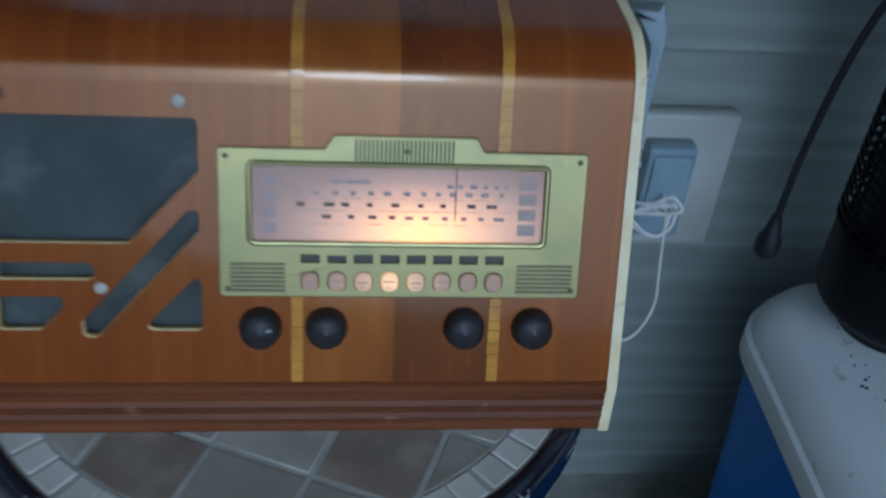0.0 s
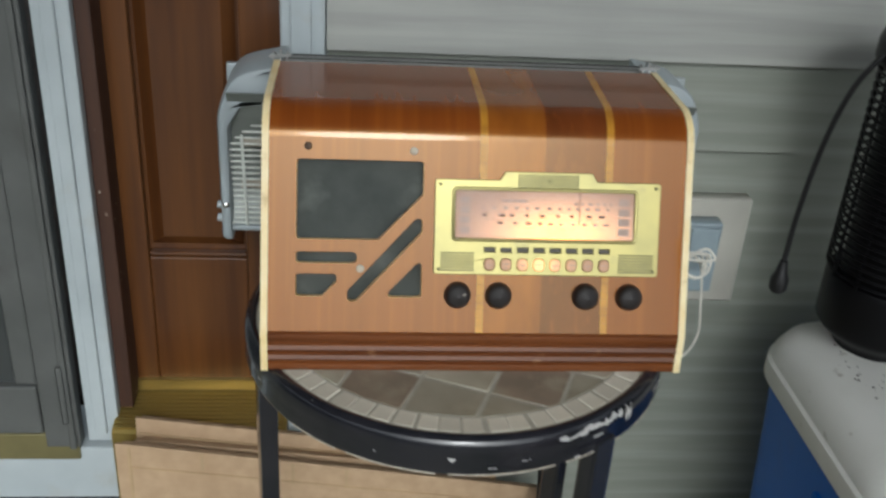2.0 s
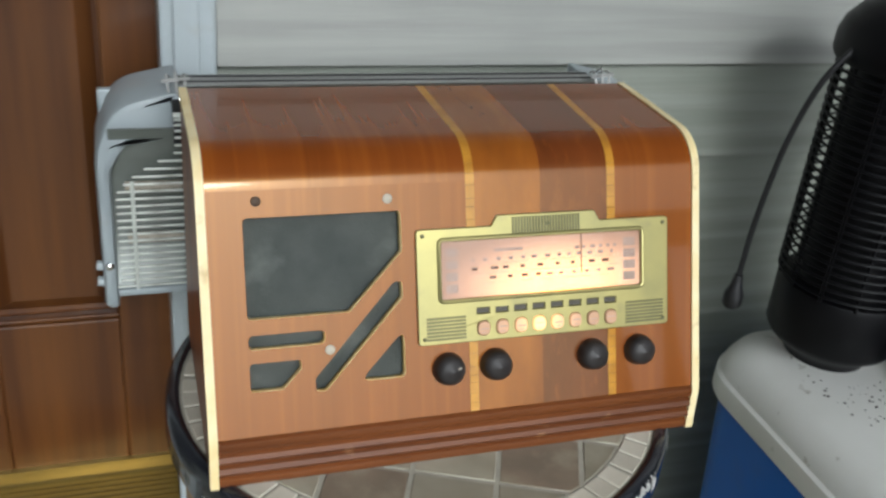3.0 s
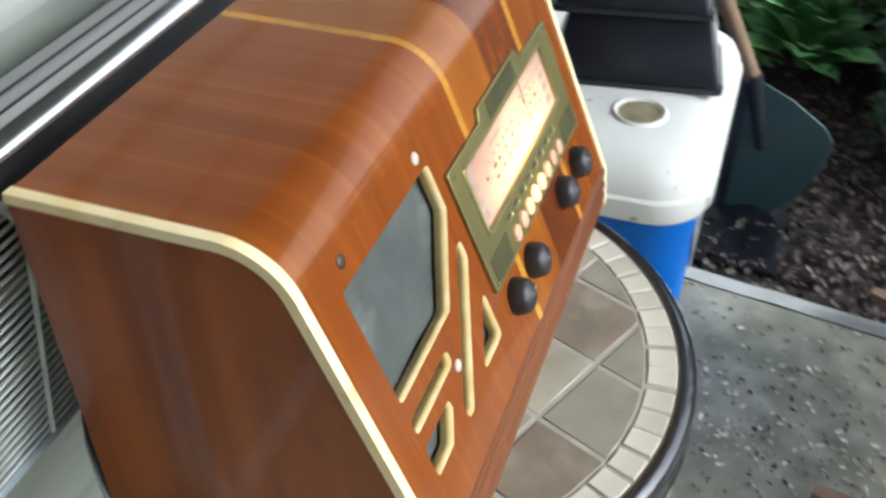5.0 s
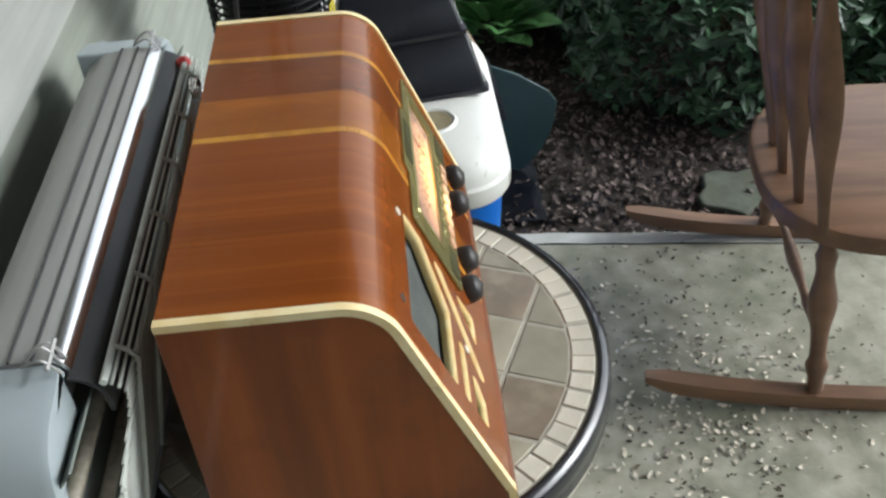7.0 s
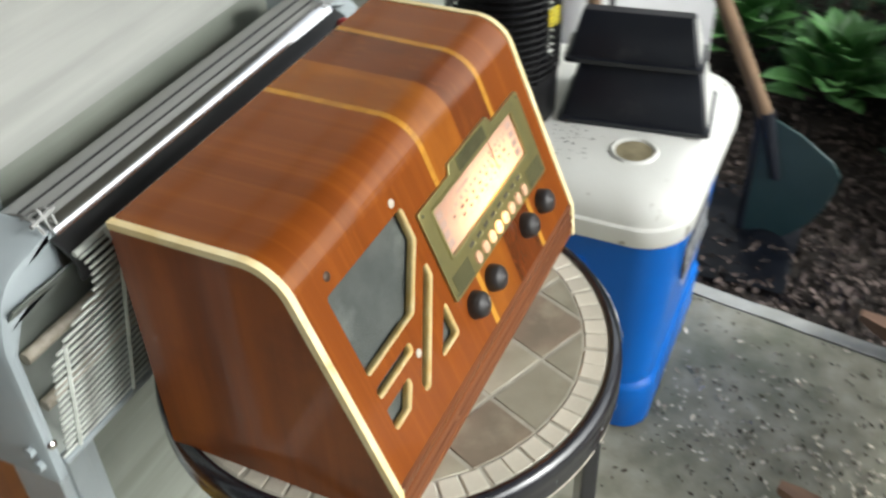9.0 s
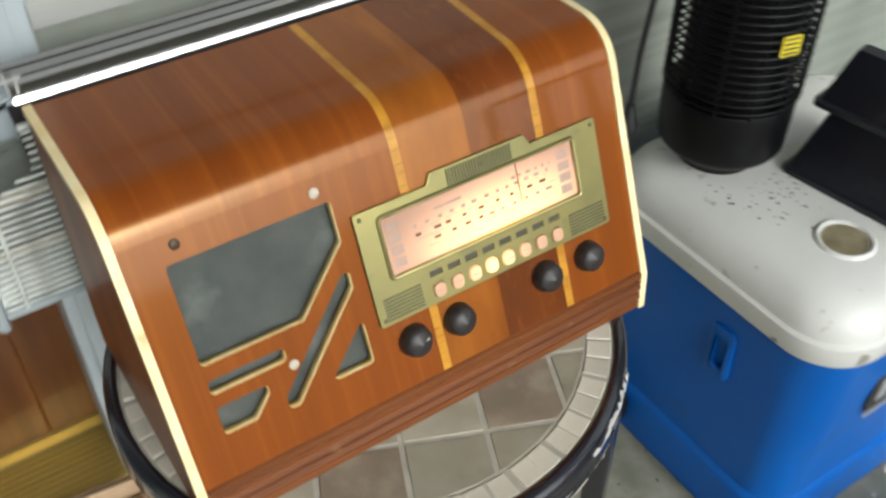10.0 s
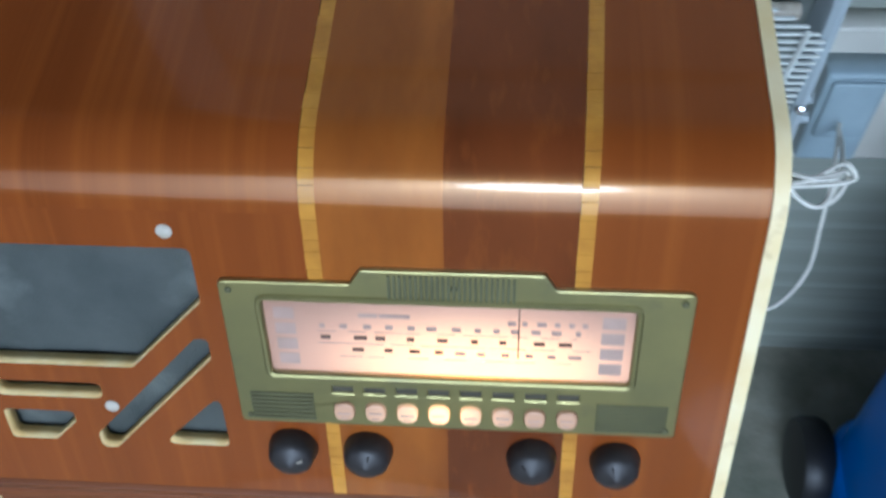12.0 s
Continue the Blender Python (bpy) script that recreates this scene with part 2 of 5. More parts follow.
green_plastic = material("green_plastic", (0.028, 0.060, 0.062), 0.36, base2=(0.036, 0.072, 0.072), freq=8)
stone_green = material("stone_green", (0.085, 0.095, 0.07), 0.85, base2=(0.055, 0.062, 0.045), freq=22, bump=0.4, bump_freq=90, stain=(0.07, 0.075, 0.05), stain_freq=12)
rocker_wood = material("rocker_wood", (0.205, 0.112, 0.063), 0.42, base2=(0.125, 0.064, 0.035), scale=(1, 0.12, 0.5), freq=30, coat=0.15, stain=(0.14, 0.075, 0.043), stain_freq=9, stain_at=(0.55, 0.78))
pole_wood = material("pole_wood", (0.20, 0.125, 0.07), 0.8, scale=(1, 1, 0.1), freq=40)
wall_far = material("wall_far", (0.62, 0.62, 0.62), 0.6, base2=(0.54, 0.54, 0.535), freq=5, bump=0.1)
tree_mass = material("tree_mass", (0.035, 0.06, 0.025), 0.9, base2=(0.012, 0.022, 0.01), freq=2.2, detail=9)


# ---------------------------------------------------------------- building helpers
def thing(name, at, label, category, group="", turn=0.0):
    ob = new(name)
    ob.empty_display_size = 0.05
    ob.matrix_world = pose(*at, 0, 0, turn)
    return tagged(ob, label, category, group)


def part(name, bm, mats, parent=None, label="", smooth=False, m=None):
    """Links a bmesh as one mesh object, under a thing or a part."""
    me = bpy.data.meshes.new(name)
    bmesh.ops.recalc_face_normals(bm, faces=bm.faces[:])
    if smooth:
        for f in bm.faces:
            f.smooth = True
    bm.to_mesh(me)
    bm.free()
    if smooth:
        me.set_sharp_from_angle(angle=radians(38))
    for mt in mats if isinstance(mats, (list, tuple)) else [mats]:
        me.materials.append(mt)
    ob = new(name, me)
    if parent:
        ob.parent = parent
    if m is not None:
        ob.matrix_local = m
    if label:
        ob["label"] = label
    return ob


def structure(name, bm, mat, label, smooth=False):
    return tagged(part(name, bm, mat, smooth=smooth), label, "", "", "structure")


def again(ob, m, parent):
    """Another piece on the same mesh."""
    o = new(ob.name.split(".")[0], ob.data)
    o.parent = parent
    o.matrix_local = m
    return o


def box(bm, x0, x1, y0, y1, z0, z1, bev=0.0, m=None):
    vs = [bm.verts.new((x, y, z)) for x in (x0, x1) for y in (y0, y1) for z in (z0, z1)]
    fs = [bm.faces.new([vs[i] for i in q]) for q in ((0, 1, 3, 2), (4, 6, 7, 5), (0, 4, 5, 1), (2, 3, 7, 6), (0, 2, 6, 4), (1, 5, 7, 3))]
    if bev:
        es = list({e for f in fs for e in f.edges})
        out = bmesh.ops.bevel(bm, geom=es, offset=bev, segments=2, affect="EDGES", profile=0.6)
        vs = list({v for f in out["faces"] for v in f.verts} | {v for v in vs if v.is_valid})
    if m is not None:
        bmesh.ops.transform(bm, matrix=m, verts=vs)
    return vs


def rounded(points, r, seg=4):
    """A closed outline with its corners rounded."""
    out, n = [], len(points)
    for i, p in enumerate(points):
        p, a, b = Vector(p), Vector(points[i - 1]), Vector(points[(i + 1) % n])
        rr = r[i] if isinstance(r, (list, tuple)) else r
        da, db = (a - p), (b - p)
        half = da.angle(db) / 2
        t = min(rr / math.tan(half), da.length * 0.49, db.length * 0.49)
        s, e = p + da.normalized() * t, p + db.normalized() * t
        for k in range(seg + 1):
            f = k / seg
            out.append(tuple((1 - f) ** 2 * s + 2 * f * (1 - f) * p + f * f * e))
    return out


def plate(outlines, depth, bev=0.0):
    """A flat plate in x and y with openings, from z = 0 up to depth: the first outline is the edge, the rest are holes."""
    cu = bpy.data.curves.new("outline", "CURVE")
    cu.dimensions, cu.fill_mode = "2D", "BOTH"
    cu.extrude = depth / 2
    for pts in outlines:
        sp = cu.splines.new("POLY")
        sp.points.add(len(pts) - 1)
        for q, p in zip(sp.points, pts):
            q.co = (p[0], p[1], 0, 1)
        sp.use_cyclic_u = True
    ob = new("outline", cu)
    me = bpy.data.meshes.new_from_object(ob.evaluated_get(bpy.context.evaluated_depsgraph_get()))
    bpy.data.objects.remove(ob)
    bpy.data.curves.remove(cu)
    bm = bmesh.new()
    bm.from_mesh(me)
    bpy.data.meshes.remove(me)
    bmesh.ops.remove_doubles(bm, verts=bm.verts[:], dist=1e-6)
    bmesh.ops.translate(bm, verts=bm.verts[:], vec=(0, 0, depth / 2))
    if bev:
        es = [e for e in bm.edges if len(e.link_faces) == 2 and 1.2 < e.calc_face_angle(0) < 2.0 and all(v.co.z > depth - 1e-6 for v in e.verts)]
        bmesh.ops.bevel(bm, geom=es, offset=bev, segments=2, affect="EDGES", profile=0.5)
    return bm


def sweep(bm, path, radius, sides=8, closed=False, flat=1.0):
    """A round tube along a path; radius may be a list."""
    path = [Vector(p) for p in path]
    n, rings, side = len(path), [], None
    for i, p in enumerate(path):
        if closed:
            d = (path[(i + 1) % n] - path[i - 1]).normalized()
        else:
            d = (path[min(i + 1, n - 1)] - path[max(i - 1, 0)]).normalized()
        side = (side - d * side.dot(d)).normalized() if side else d.orthogonal().normalized()
        up = d.cross(side)
        r = radius[i] if isinstance(radius, (list, tuple)) else radius
        rings.append([bm.verts.new(p + side * math.cos(a) * r + up * math.sin(a) * r * flat) for a in (2 * math.pi * k / sides for k in range(sides))])
    for i in range(n if closed else n - 1):
        a, b = rings[i], rings[(i + 1) % n]
        for k in range(sides):
            bm.faces.new((a[k], a[(k + 1) % sides], b[(k + 1) % sides], b[k]))
    if not closed:
        bm.faces.new(rings[0][::-1])
        bm.faces.new(rings[-1])
    return bm


def smooth_path(points, steps=6):
    """A Catmull-Rom line through the points."""
    P = [Vector(p) for p in points]
    P = [P[0] * 2 - P[1]] + P + [P[-1] * 2 - P[-2]]
    out = []
    for i in range(1, len(P) - 2):
        a, b, c, d = P[i - 1 : i + 3]
        for k in range(steps):
            t = k / steps
            out.append(0.5 * (2 * b + (c - a) * t + (2 * a - 5 * b + 4 * c - d) * t * t + (3 * b - a - 3 * c + d) * t ** 3))
    return out + [P[-2]]


def lathe(profile, sides=32, bm=None):
    """A turned form round z from (radius, height) pairs."""
    bm = bm or bmesh.new()
    rings = []
    for r, z in profile:
        rings.append([bm.verts.new((0, 0, z))] if r < 1e-6 else [bm.verts.new((r * math.cos(2 * math.pi * k / sides), r * math.sin(2 * math.pi * k / sides), z)) for k in range(sides)])
    for a, b in zip(rings, rings[1:]):
        for k in range(sides):
            j = (k + 1) % sides
            q = [a[k % len(a)], a[j % len(a)], b[j % len(b)], b[k % len(b)]]
            q = list(dict.fromkeys(q))
            if len(q) > 2:
                bm.faces.new(q)
    return bm


def loft(levels, seg=6):
    """A form of rounded rectangles (z, x0, x1, y0, y1, corner radius), closed below and above."""
    bm, rings = bmesh.new(), []
    for z, x0, x1, y0, y1, r in levels:
        ring = []
        for cx, cy, a0 in ((x1 - r, y1 - r, 0), (x0 + r, y1 - r, 90), (x0 + r, y0 + r, 180), (x1 - r, y0 + r, 270)):
            for k in range(seg + 1):
                a = radians(a0 + 90 * k / seg)
                ring.append(bm.verts.new((cx + r * math.cos(a), cy + r * math.sin(a), z)))
        rings.append(ring)
    n = len(rings[0])
    for a, b in zip(rings, rings[1:]):
        for k in range(n):
            bm.faces.new((a[k], a[(k + 1) % n], b[(k + 1) % n], b[k]))
    bm.faces.new(rings[0][::-1])
    bm.faces.new(rings[-1])
    return bm


def band(bm, line, x0, x1, thick):
    """A sheet that follows a (y, z) line, as wide as x0 to x1 and so thick, inwards to the line's right."""
    pts = [Vector(p) for p in line]
    inner = []
    for i, p in enumerate(pts):
        d = (pts[min(i + 1, len(pts) - 1)] - pts[max(i - 1, 0)]).normalized()
        inner.append(p + Vector((d.y, -d.x)) * thick)
    ring = pts + inner[::-1]
    A = [bm.verts.new((x0, p.x, p.y)) for p in ring]
    B = [bm.verts.new((x1, p.x, p.y)) for p in ring]
    n = len(ring)
    for k in range(n):
        bm.faces.new((A[k], A[(k + 1) % n], B[(k + 1) % n], B[k]))
    h = len(pts)
    for V in (A, B):
        for k in range(h - 1):
            bm.faces.new((V[k], V[k + 1], V[n - 2 - k], V[n - 1 - k]))
    return bm


def prism(outline_yz, x0, x1):
    bm = bmesh.new()
    A = [bm.verts.new((x0, y, z)) for y, z in outline_yz]
    B = [bm.verts.new((x1, y, z)) for y, z in outline_yz]
    n = len(A)
    for k in range(n):
        bm.faces.new((A[k], A[(k + 1) % n], B[(k + 1) % n], B[k]))
    bm.faces.new(A)
    bm.faces.new(B[::-1])
    return bm

# ---------------------------------------------------------------- the setting: wall, door, porch floor, garden
WALL_Y = 0.50
FLOOR = -0.06
COURSE = 0.145

# porch slab, whose right edge runs slightly askew
slab = bmesh.new()
low = [slab.verts.new(p) for p in ((-4, 0.62, -0.24), (1.095, 0.62, -0.24), (0.585, -2.9, -0.24), (-4, -2.9, -0.24))]
top = [slab.verts.new((v.co.x, v.co.y, FLOOR)) for v in low]
slab.faces.new(low), slab.faces.new(top)
for k in range(4):
    slab.faces.new((low[k], low[(k + 1) % 4], top[(k + 1) % 4], top[k]))
structure("floor", slab, concrete, "stained grey-green concrete porch slab with litter on it")

edge = bmesh.new()
random.seed(5)
ys = [0.62 - 3.52 * k / 60 for k in range(61)]
A, B, C, D = [], [], [], []
for y in ys:
    x = 1.097 + 0.145 * (y - 0.62) + random.uniform(-0.002, 0.002)
    A.append(edge.verts.new((x, y, FLOOR + 0.003)))
    B.append(edge.verts.new((x + 0.038, y, FLOOR + 0.003 + random.uniform(-0.001, 0.001))))
    C.append(edge.verts.new((x + 0.050, y, FLOOR - 0.010)))
    D.append(edge.verts.new((x + 0.052, y, FLOOR - 0.17)))
for k in range(60):
    for P, Q in ((A, B), (B, C), (C, D)):
        edge.faces.new((P[k], P[k + 1], Q[k + 1], Q[k]))
structure("trim", edge, concrete_pale, "pale worn lip along the edge of the concrete porch slab", smooth=True)

# garden ground out to the horizon
def ground_height(x, y):
    far = max(0.0, math.hypot(x - 1, y) - 2)
    return -0.115 + 0.018 * noise.noise(Vector((x * 2.2, y * 2.2, 0))) + 0.008 * noise.noise(Vector((x * 9, y * 9, 3))) - 0.004 * far

ground = bmesh.new()
xs = [-60, -20, -8, -4] + [-3 + 0.5 * k for k in range(8)] + [0.9 + 0.07 * k for k in range(42)] + [4.2, 5, 7, 12, 25, 60]
yy = [-60, -25, -12, -7, -5, -4, -3.3] + [-2.8 + 0.08 * k for k in range(64)] + [2.6, 3.2, 4, 6, 10, 25, 60]
grid = [[ground.verts.new((x, y, ground_height(x, y) if x > 0.8 or y > 0.9 or y < -3 else -0.27)) for x in xs] for y in yy]
for j in range(len(yy) - 1):
    for i in range(len(xs) - 1):
        ground.faces.new((grid[j][i], grid[j][i + 1], grid[j + 1][i + 1], grid[j + 1][i]))
structure("ground", ground, soil, "dark damp garden soil under fallen leaves", smooth=True)

# the house wall round the door: studs' core, then lapped boards
core = bmesh.new()
box(core, -0.19, 1.74, WALL_Y + 0.012, 0.72, FLOOR, 2.9)
box(core, -4.0, -1.42, WALL_Y + 0.012, 0.72, FLOOR, 2.9)
box(core, -1.42, -0.19, WALL_Y + 0.012, 0.72, 2.2, 2.9)
structure("wall_north", core, siding_paint, "house wall clad in pale grey-green lapped siding")

corner = bmesh.new()
box(corner, 0.0, 0.56, 0.0, 0.08, -0.12, 2.9, 0.004, pose(1.60, 0.505, 0, 0, 0, -42))
structure("wall_east", corner, wall_far, "white painted end wall that juts out beside the siding")

# roof out of view, sized so that skylight enters low from the front
ceil = bmesh.new()
box(ceil, -4.0, 2.20, -2.05, 0.74, 2.62, 2.72)
structure("ceiling", ceil, porch_board, "unseen grey porch roof, its reach set to hold off high skylight")

# door frame: casings, jamb, threshold, door
for x0, x1, nm in ((-0.258, -0.192, "right"), (-0.612, -0.556, "left")):
    b = bmesh.new()
    box(b, x0, x1, WALL_Y - 0.022, 0.60, 0.14 if nm == "left" else FLOOR, 2.2, 0.004)
    box(b, x0 + 0.015, x1 - 0.020, WALL_Y - 0.030, WALL_Y - 0.020, 0.16, 2.18, 0.003)
    structure("trim", b, white_paint, "white painted door casing with a moulded face")
b = bmesh.new()
box(b, -0.556, -0.532, WALL_Y - 0.004, 0.60, 0.20, 2.2, 0.003)
structure("trim", b, door_jamb, "dark wooden door jamb with flaking paint")

door = tagged(new("door_1"), "varnished reddish-brown wooden panelled door, closed", "door", "", "structure")
door.matrix_world = pose(-0.40, 0.560, 0.221)
b = bmesh.new()
box(b, -0.140, 0.140, 0.012, 0.04, 0, 1.9)
part("panel_core", b, door_wood, door)
for x0, x1 in ((-0.140, -0.094), (0.072, 0.146)):
    b = bmesh.new()
    box(b, x0, x1, -0.006, 0.012, 0, 1.9, 0.004)
    part("stile", b, door_wood, door)
for z0, z1 in ((0.0, 0.255), (0.257, 0.264)):
    b = bmesh.new()
    box(b, -0.094, 0.072, -0.005, 0.012, z0, z1, 0.004)
    part("rail", b, door_wood, door)
for z0, z1 in ((0.275, 1.5),):
    b = bmesh.new()
    v0 = [b.verts.new((x, 0.010, z)) for x, z in ((-0.088, z0), (0.066, z0), (0.066, z1), (-0.088, z1))]
    v1 = [b.verts.new((x, -0.004, z)) for x, z in ((-0.066, z0 + 0.02), (0.046, z0 + 0.02), (0.046, z1 - 0.02), (-0.066, z1 - 0.02))]
    for k in range(4):
        b.faces.new((v0[k], v0[(k + 1) % 4], v1[(k + 1) % 4], v1[k]))
    b.faces.new(v1)
    part("raised_panel", b, door_wood, door)

sill = tagged(new("threshold"), "ribbed brass-coloured door threshold", "threshold", "", "structure")
sill.matrix_world = pose(-0.41, 0.50, 0.165)
b = prism([(-0.052, -0.224), (-0.052, 0.014), (-0.046, 0.019), (0.036, 0.034), (0.044, 0.038), (0.046, 0.060), (0.1, 0.060), (0.1, -0.224)], -0.152, 0.152)
part("sill_body", b, threshold_brass, sill)
b = bmesh.new()
box(b, -0.15, 0.15, -0.0032, 0.0032, -0.002, 0.002, 0.0012)
rib = part("rib", b, threshold_brass, sill, m=pose(0, -0.042, 0.0215, 10))
for k in range(1, 9):
    f = k / 8
    again(rib, pose(0, -0.042 + 0.076 * f, 0.0215 + 0.014 * f, 10), sill)

# glazed storm door leaf folded back against the wall
storm = tagged(new("door_2"), "grey metal storm door leaf with dark glass, folded back", "storm door", "", "structure")
storm.matrix_world = pose(-0.622, WALL_Y - 0.035, 0.135)
def leaf_bar(name, x0, x1, y0, y1, z0, z1, mat, label=""):
    b = bmesh.new()
    box(b, x0, x1, y0, y1, z0, z1, 0.004)
    return part(name, b, mat, storm, label)
leaf_bar("stile", -0.060, 0.0, 0, 0.03, 0.0, 2.0, grey_alloy)
leaf_bar("edge_strip", -0.018, -0.006, -0.008, -0.001, 0.0, 2.0, grey_alloy)
leaf_bar("rail", -0.60, -0.062, 0, 0.03, 0.03, 0.13, grey_alloy)
leaf_bar("inner_frame", -0.098, -0.062, 0.006, 0.028, 0.132, 2.0, grey_alloy)
leaf_bar("glass", -0.60, -0.10, 0.014, 0.022, 0.132, 2.0, dark_glass, "dark glass pane")
leaf_bar("sweep", -0.60, -0.004, 0.002, 0.03, -0.03, 0.028, olive_sill, "olive-brown bottom sweep")
leaf_bar("latch_plate", -0.022, -0.012, -0.012, -0.009, 0.06, 0.18, grey_alloy)
b = bmesh.new()
box(b, -1.42, -0.545, WALL_Y - 0.028, 0.60, 0.012, 0.128, 0.004)
structure("trim", b, white_paint, "white painted board below the storm door")
b = bmesh.new()
box(b, -1.42, -0.545, WALL_Y - 0.05, 0.60, FLOOR + 0.001, 0.011, 0.003)
structure("trim", b, grey_alloy, "grey strip at the foot of the white board")

# ---------------------------------------------------------------- radio
BASE_Z = 0.63
radio = thing("radio", (0, 0, BASE_Z), "old wooden table radio with inlaid veneer, sloping front and lit dial", "radio")
LEAN = math.atan(0.409)
SL, CL = math.sin(LEAN), math.cos(LEAN)
KINK = (0.006, 0.050)
TOP_Z, BACK_Y = 0.287, 0.272
PANEL = Matrix(((1, 0, 0, 0), (0, SL, -CL, KINK[0]), (0, CL, SL, KINK[1]), (0, 0, 0, 1)))
R_TOP = 0.050
turn_angle = math.pi / 2 - LEAN
tangent = R_TOP * math.tan(turn_angle / 2)
corner_y = KINK[0] + (TOP_Z - KINK[1]) * SL / CL
fy, fz = corner_y - tangent * SL, TOP_Z - tangent * CL
V_TOP = (fz - KINK[1]) / CL
centre = (fy + R_TOP * CL, fz - R_TOP * SL)
ARC = []
for k in range(13):
    a = math.pi - LEAN - turn_angle * k / 12
    ARC.append((centre[0] + R_TOP * math.cos(a), centre[1] + R_TOP * math.sin(a)))
OVER = ARC + [(BACK_Y * f + ARC[-1][0] * (1 - f), TOP_Z) for f in (0.33, 0.66, 1.0)]
FULL = [(KINK[0] + SL * V_TOP * f, KINK[1] + CL * V_TOP * f) for f in (0, 0.33, 0.66)] + OVER
HALF_W, STRIP = 0.25, 0.008
U0, U1 = -HALF_W + STRIP, HALF_W - STRIP
INLAYS = ((-0.002, 0.0068), (0.1458, 0.1546))

# sloping front of the speaker side, sawn through to the cloth
cuts = [
    rounded([(-0.2105, 0.107), (-0.117, 0.107), (-0.066, 0.160), (-0.066, 0.198), (-0.2105, 0.198)], 0.005),
    rounded([(-0.2105, 0.0795), (-0.141, 0.0795), (-0.141, 0.0925), (-0.2105, 0.0925)], [0.005, 0.0062, 0.0062, 0.005], 5),
    rounded([(-0.2105, 0.041), (-0.181, 0.041), (-0.164, 0.058), (-0.164, 0.067), (-0.2105, 0.067)], 0.004),
    rounded([(-0.1415, 0.0355), (-0.0665, 0.1165), (-0.0665, 0.1320), (-0.0745, 0.1320), (-0.1515, 0.0480), (-0.1515, 0.0355)], 0.0055),
    rounded([(-0.110, 0.041), (-0.066, 0.041), (-0.066, 0.0866)], 0.005),
]
edge_line = [(U0, 0), (INLAYS[0][0], 0), (INLAYS[0][0], V_TOP), (U0, V_TOP)]
THICK = 0.011
bm = plate([edge_line] + cuts, THICK)
for f in bm.faces:
    c = f.calc_center_median()
    if abs(f.normal.z) < 0.5 and U0 + 1e-4 < c.x < INLAYS[0][0] - 1e-4 and 1e-4 < c.y < V_TOP - 1e-4:
        f.material_index = 1
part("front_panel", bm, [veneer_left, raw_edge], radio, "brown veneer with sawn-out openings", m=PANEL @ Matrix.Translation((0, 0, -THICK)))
b = bmesh.new()
bmesh.ops.create_grid(b, x_segments=24, y_segments=24, size=0.5)
for v in b.verts:
    v.co.x, v.co.y = -0.140 + v.co.x * 0.17, 0.117 + v.co.y * 0.19
    v.co.z = 0.0015 * noise.noise(Vector((v.co.x * 30, v.co.y * 30, 0)))
bmesh.ops.solidify(b, geom=b.faces[:], thickness=0.001)
part("speaker_cloth", b, speaker_cloth, radio, "dusty dark grey speaker cloth", smooth=True, m=PANEL @ Matrix.Translation((0, 0, -THICK - 0.003)))

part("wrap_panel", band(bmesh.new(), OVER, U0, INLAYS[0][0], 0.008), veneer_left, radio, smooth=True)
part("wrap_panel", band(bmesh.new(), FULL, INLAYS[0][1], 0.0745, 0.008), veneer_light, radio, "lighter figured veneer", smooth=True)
def drifted(bm):
    """The second strip drifts outwards on its way over the top: shifts the edges that lie along it."""
    for v in bm.verts:
        if abs(v.co.x - 0.1502) < 0.0056:
            v.co.x += 0.0065 * min(1.0, max(0.0, (v.co.y - 0.09) / (BACK_Y - 0.09)))
    return bm
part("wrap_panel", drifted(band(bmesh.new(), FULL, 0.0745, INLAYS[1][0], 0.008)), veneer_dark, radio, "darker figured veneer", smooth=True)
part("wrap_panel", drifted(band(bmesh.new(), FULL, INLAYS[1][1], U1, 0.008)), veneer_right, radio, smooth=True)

# inlaid strips: short blocks laid end to end over the curve
dense = [Vector((y, z, 0)) for y, z in FULL]
lengths = [0.0]
for p, q in zip(dense, dense[1:]):
    lengths.append(lengths[-1] + (q - p).length)
def along(s):
    i = min(max(k for k in range(len(lengths)) if lengths[k] <= s), len(dense) - 2)
    f = (s - lengths[i]) / max(lengths[i + 1] - lengths[i], 1e-9)
    return dense[i].lerp(dense[i + 1], min(f, 1))
random.seed(3)
for u0, u1 in INLAYS:
    s = 0.0
    while s < lengths[-1] - 1e-4:
        e = min(s + random.uniform(0.007, 0.013), lengths[-1])
        line = [along(s + (e - s - 0.0003) * k / 3) for k in range(4)]
        part("inlay_block", drifted(band(bmesh.new(), [(p.x, p.y) for p in line], u0 + random.uniform(0, 0.0004), u1, 0.0078)), inlay_wood, radio, "golden cross-banded inlay")
        s = e

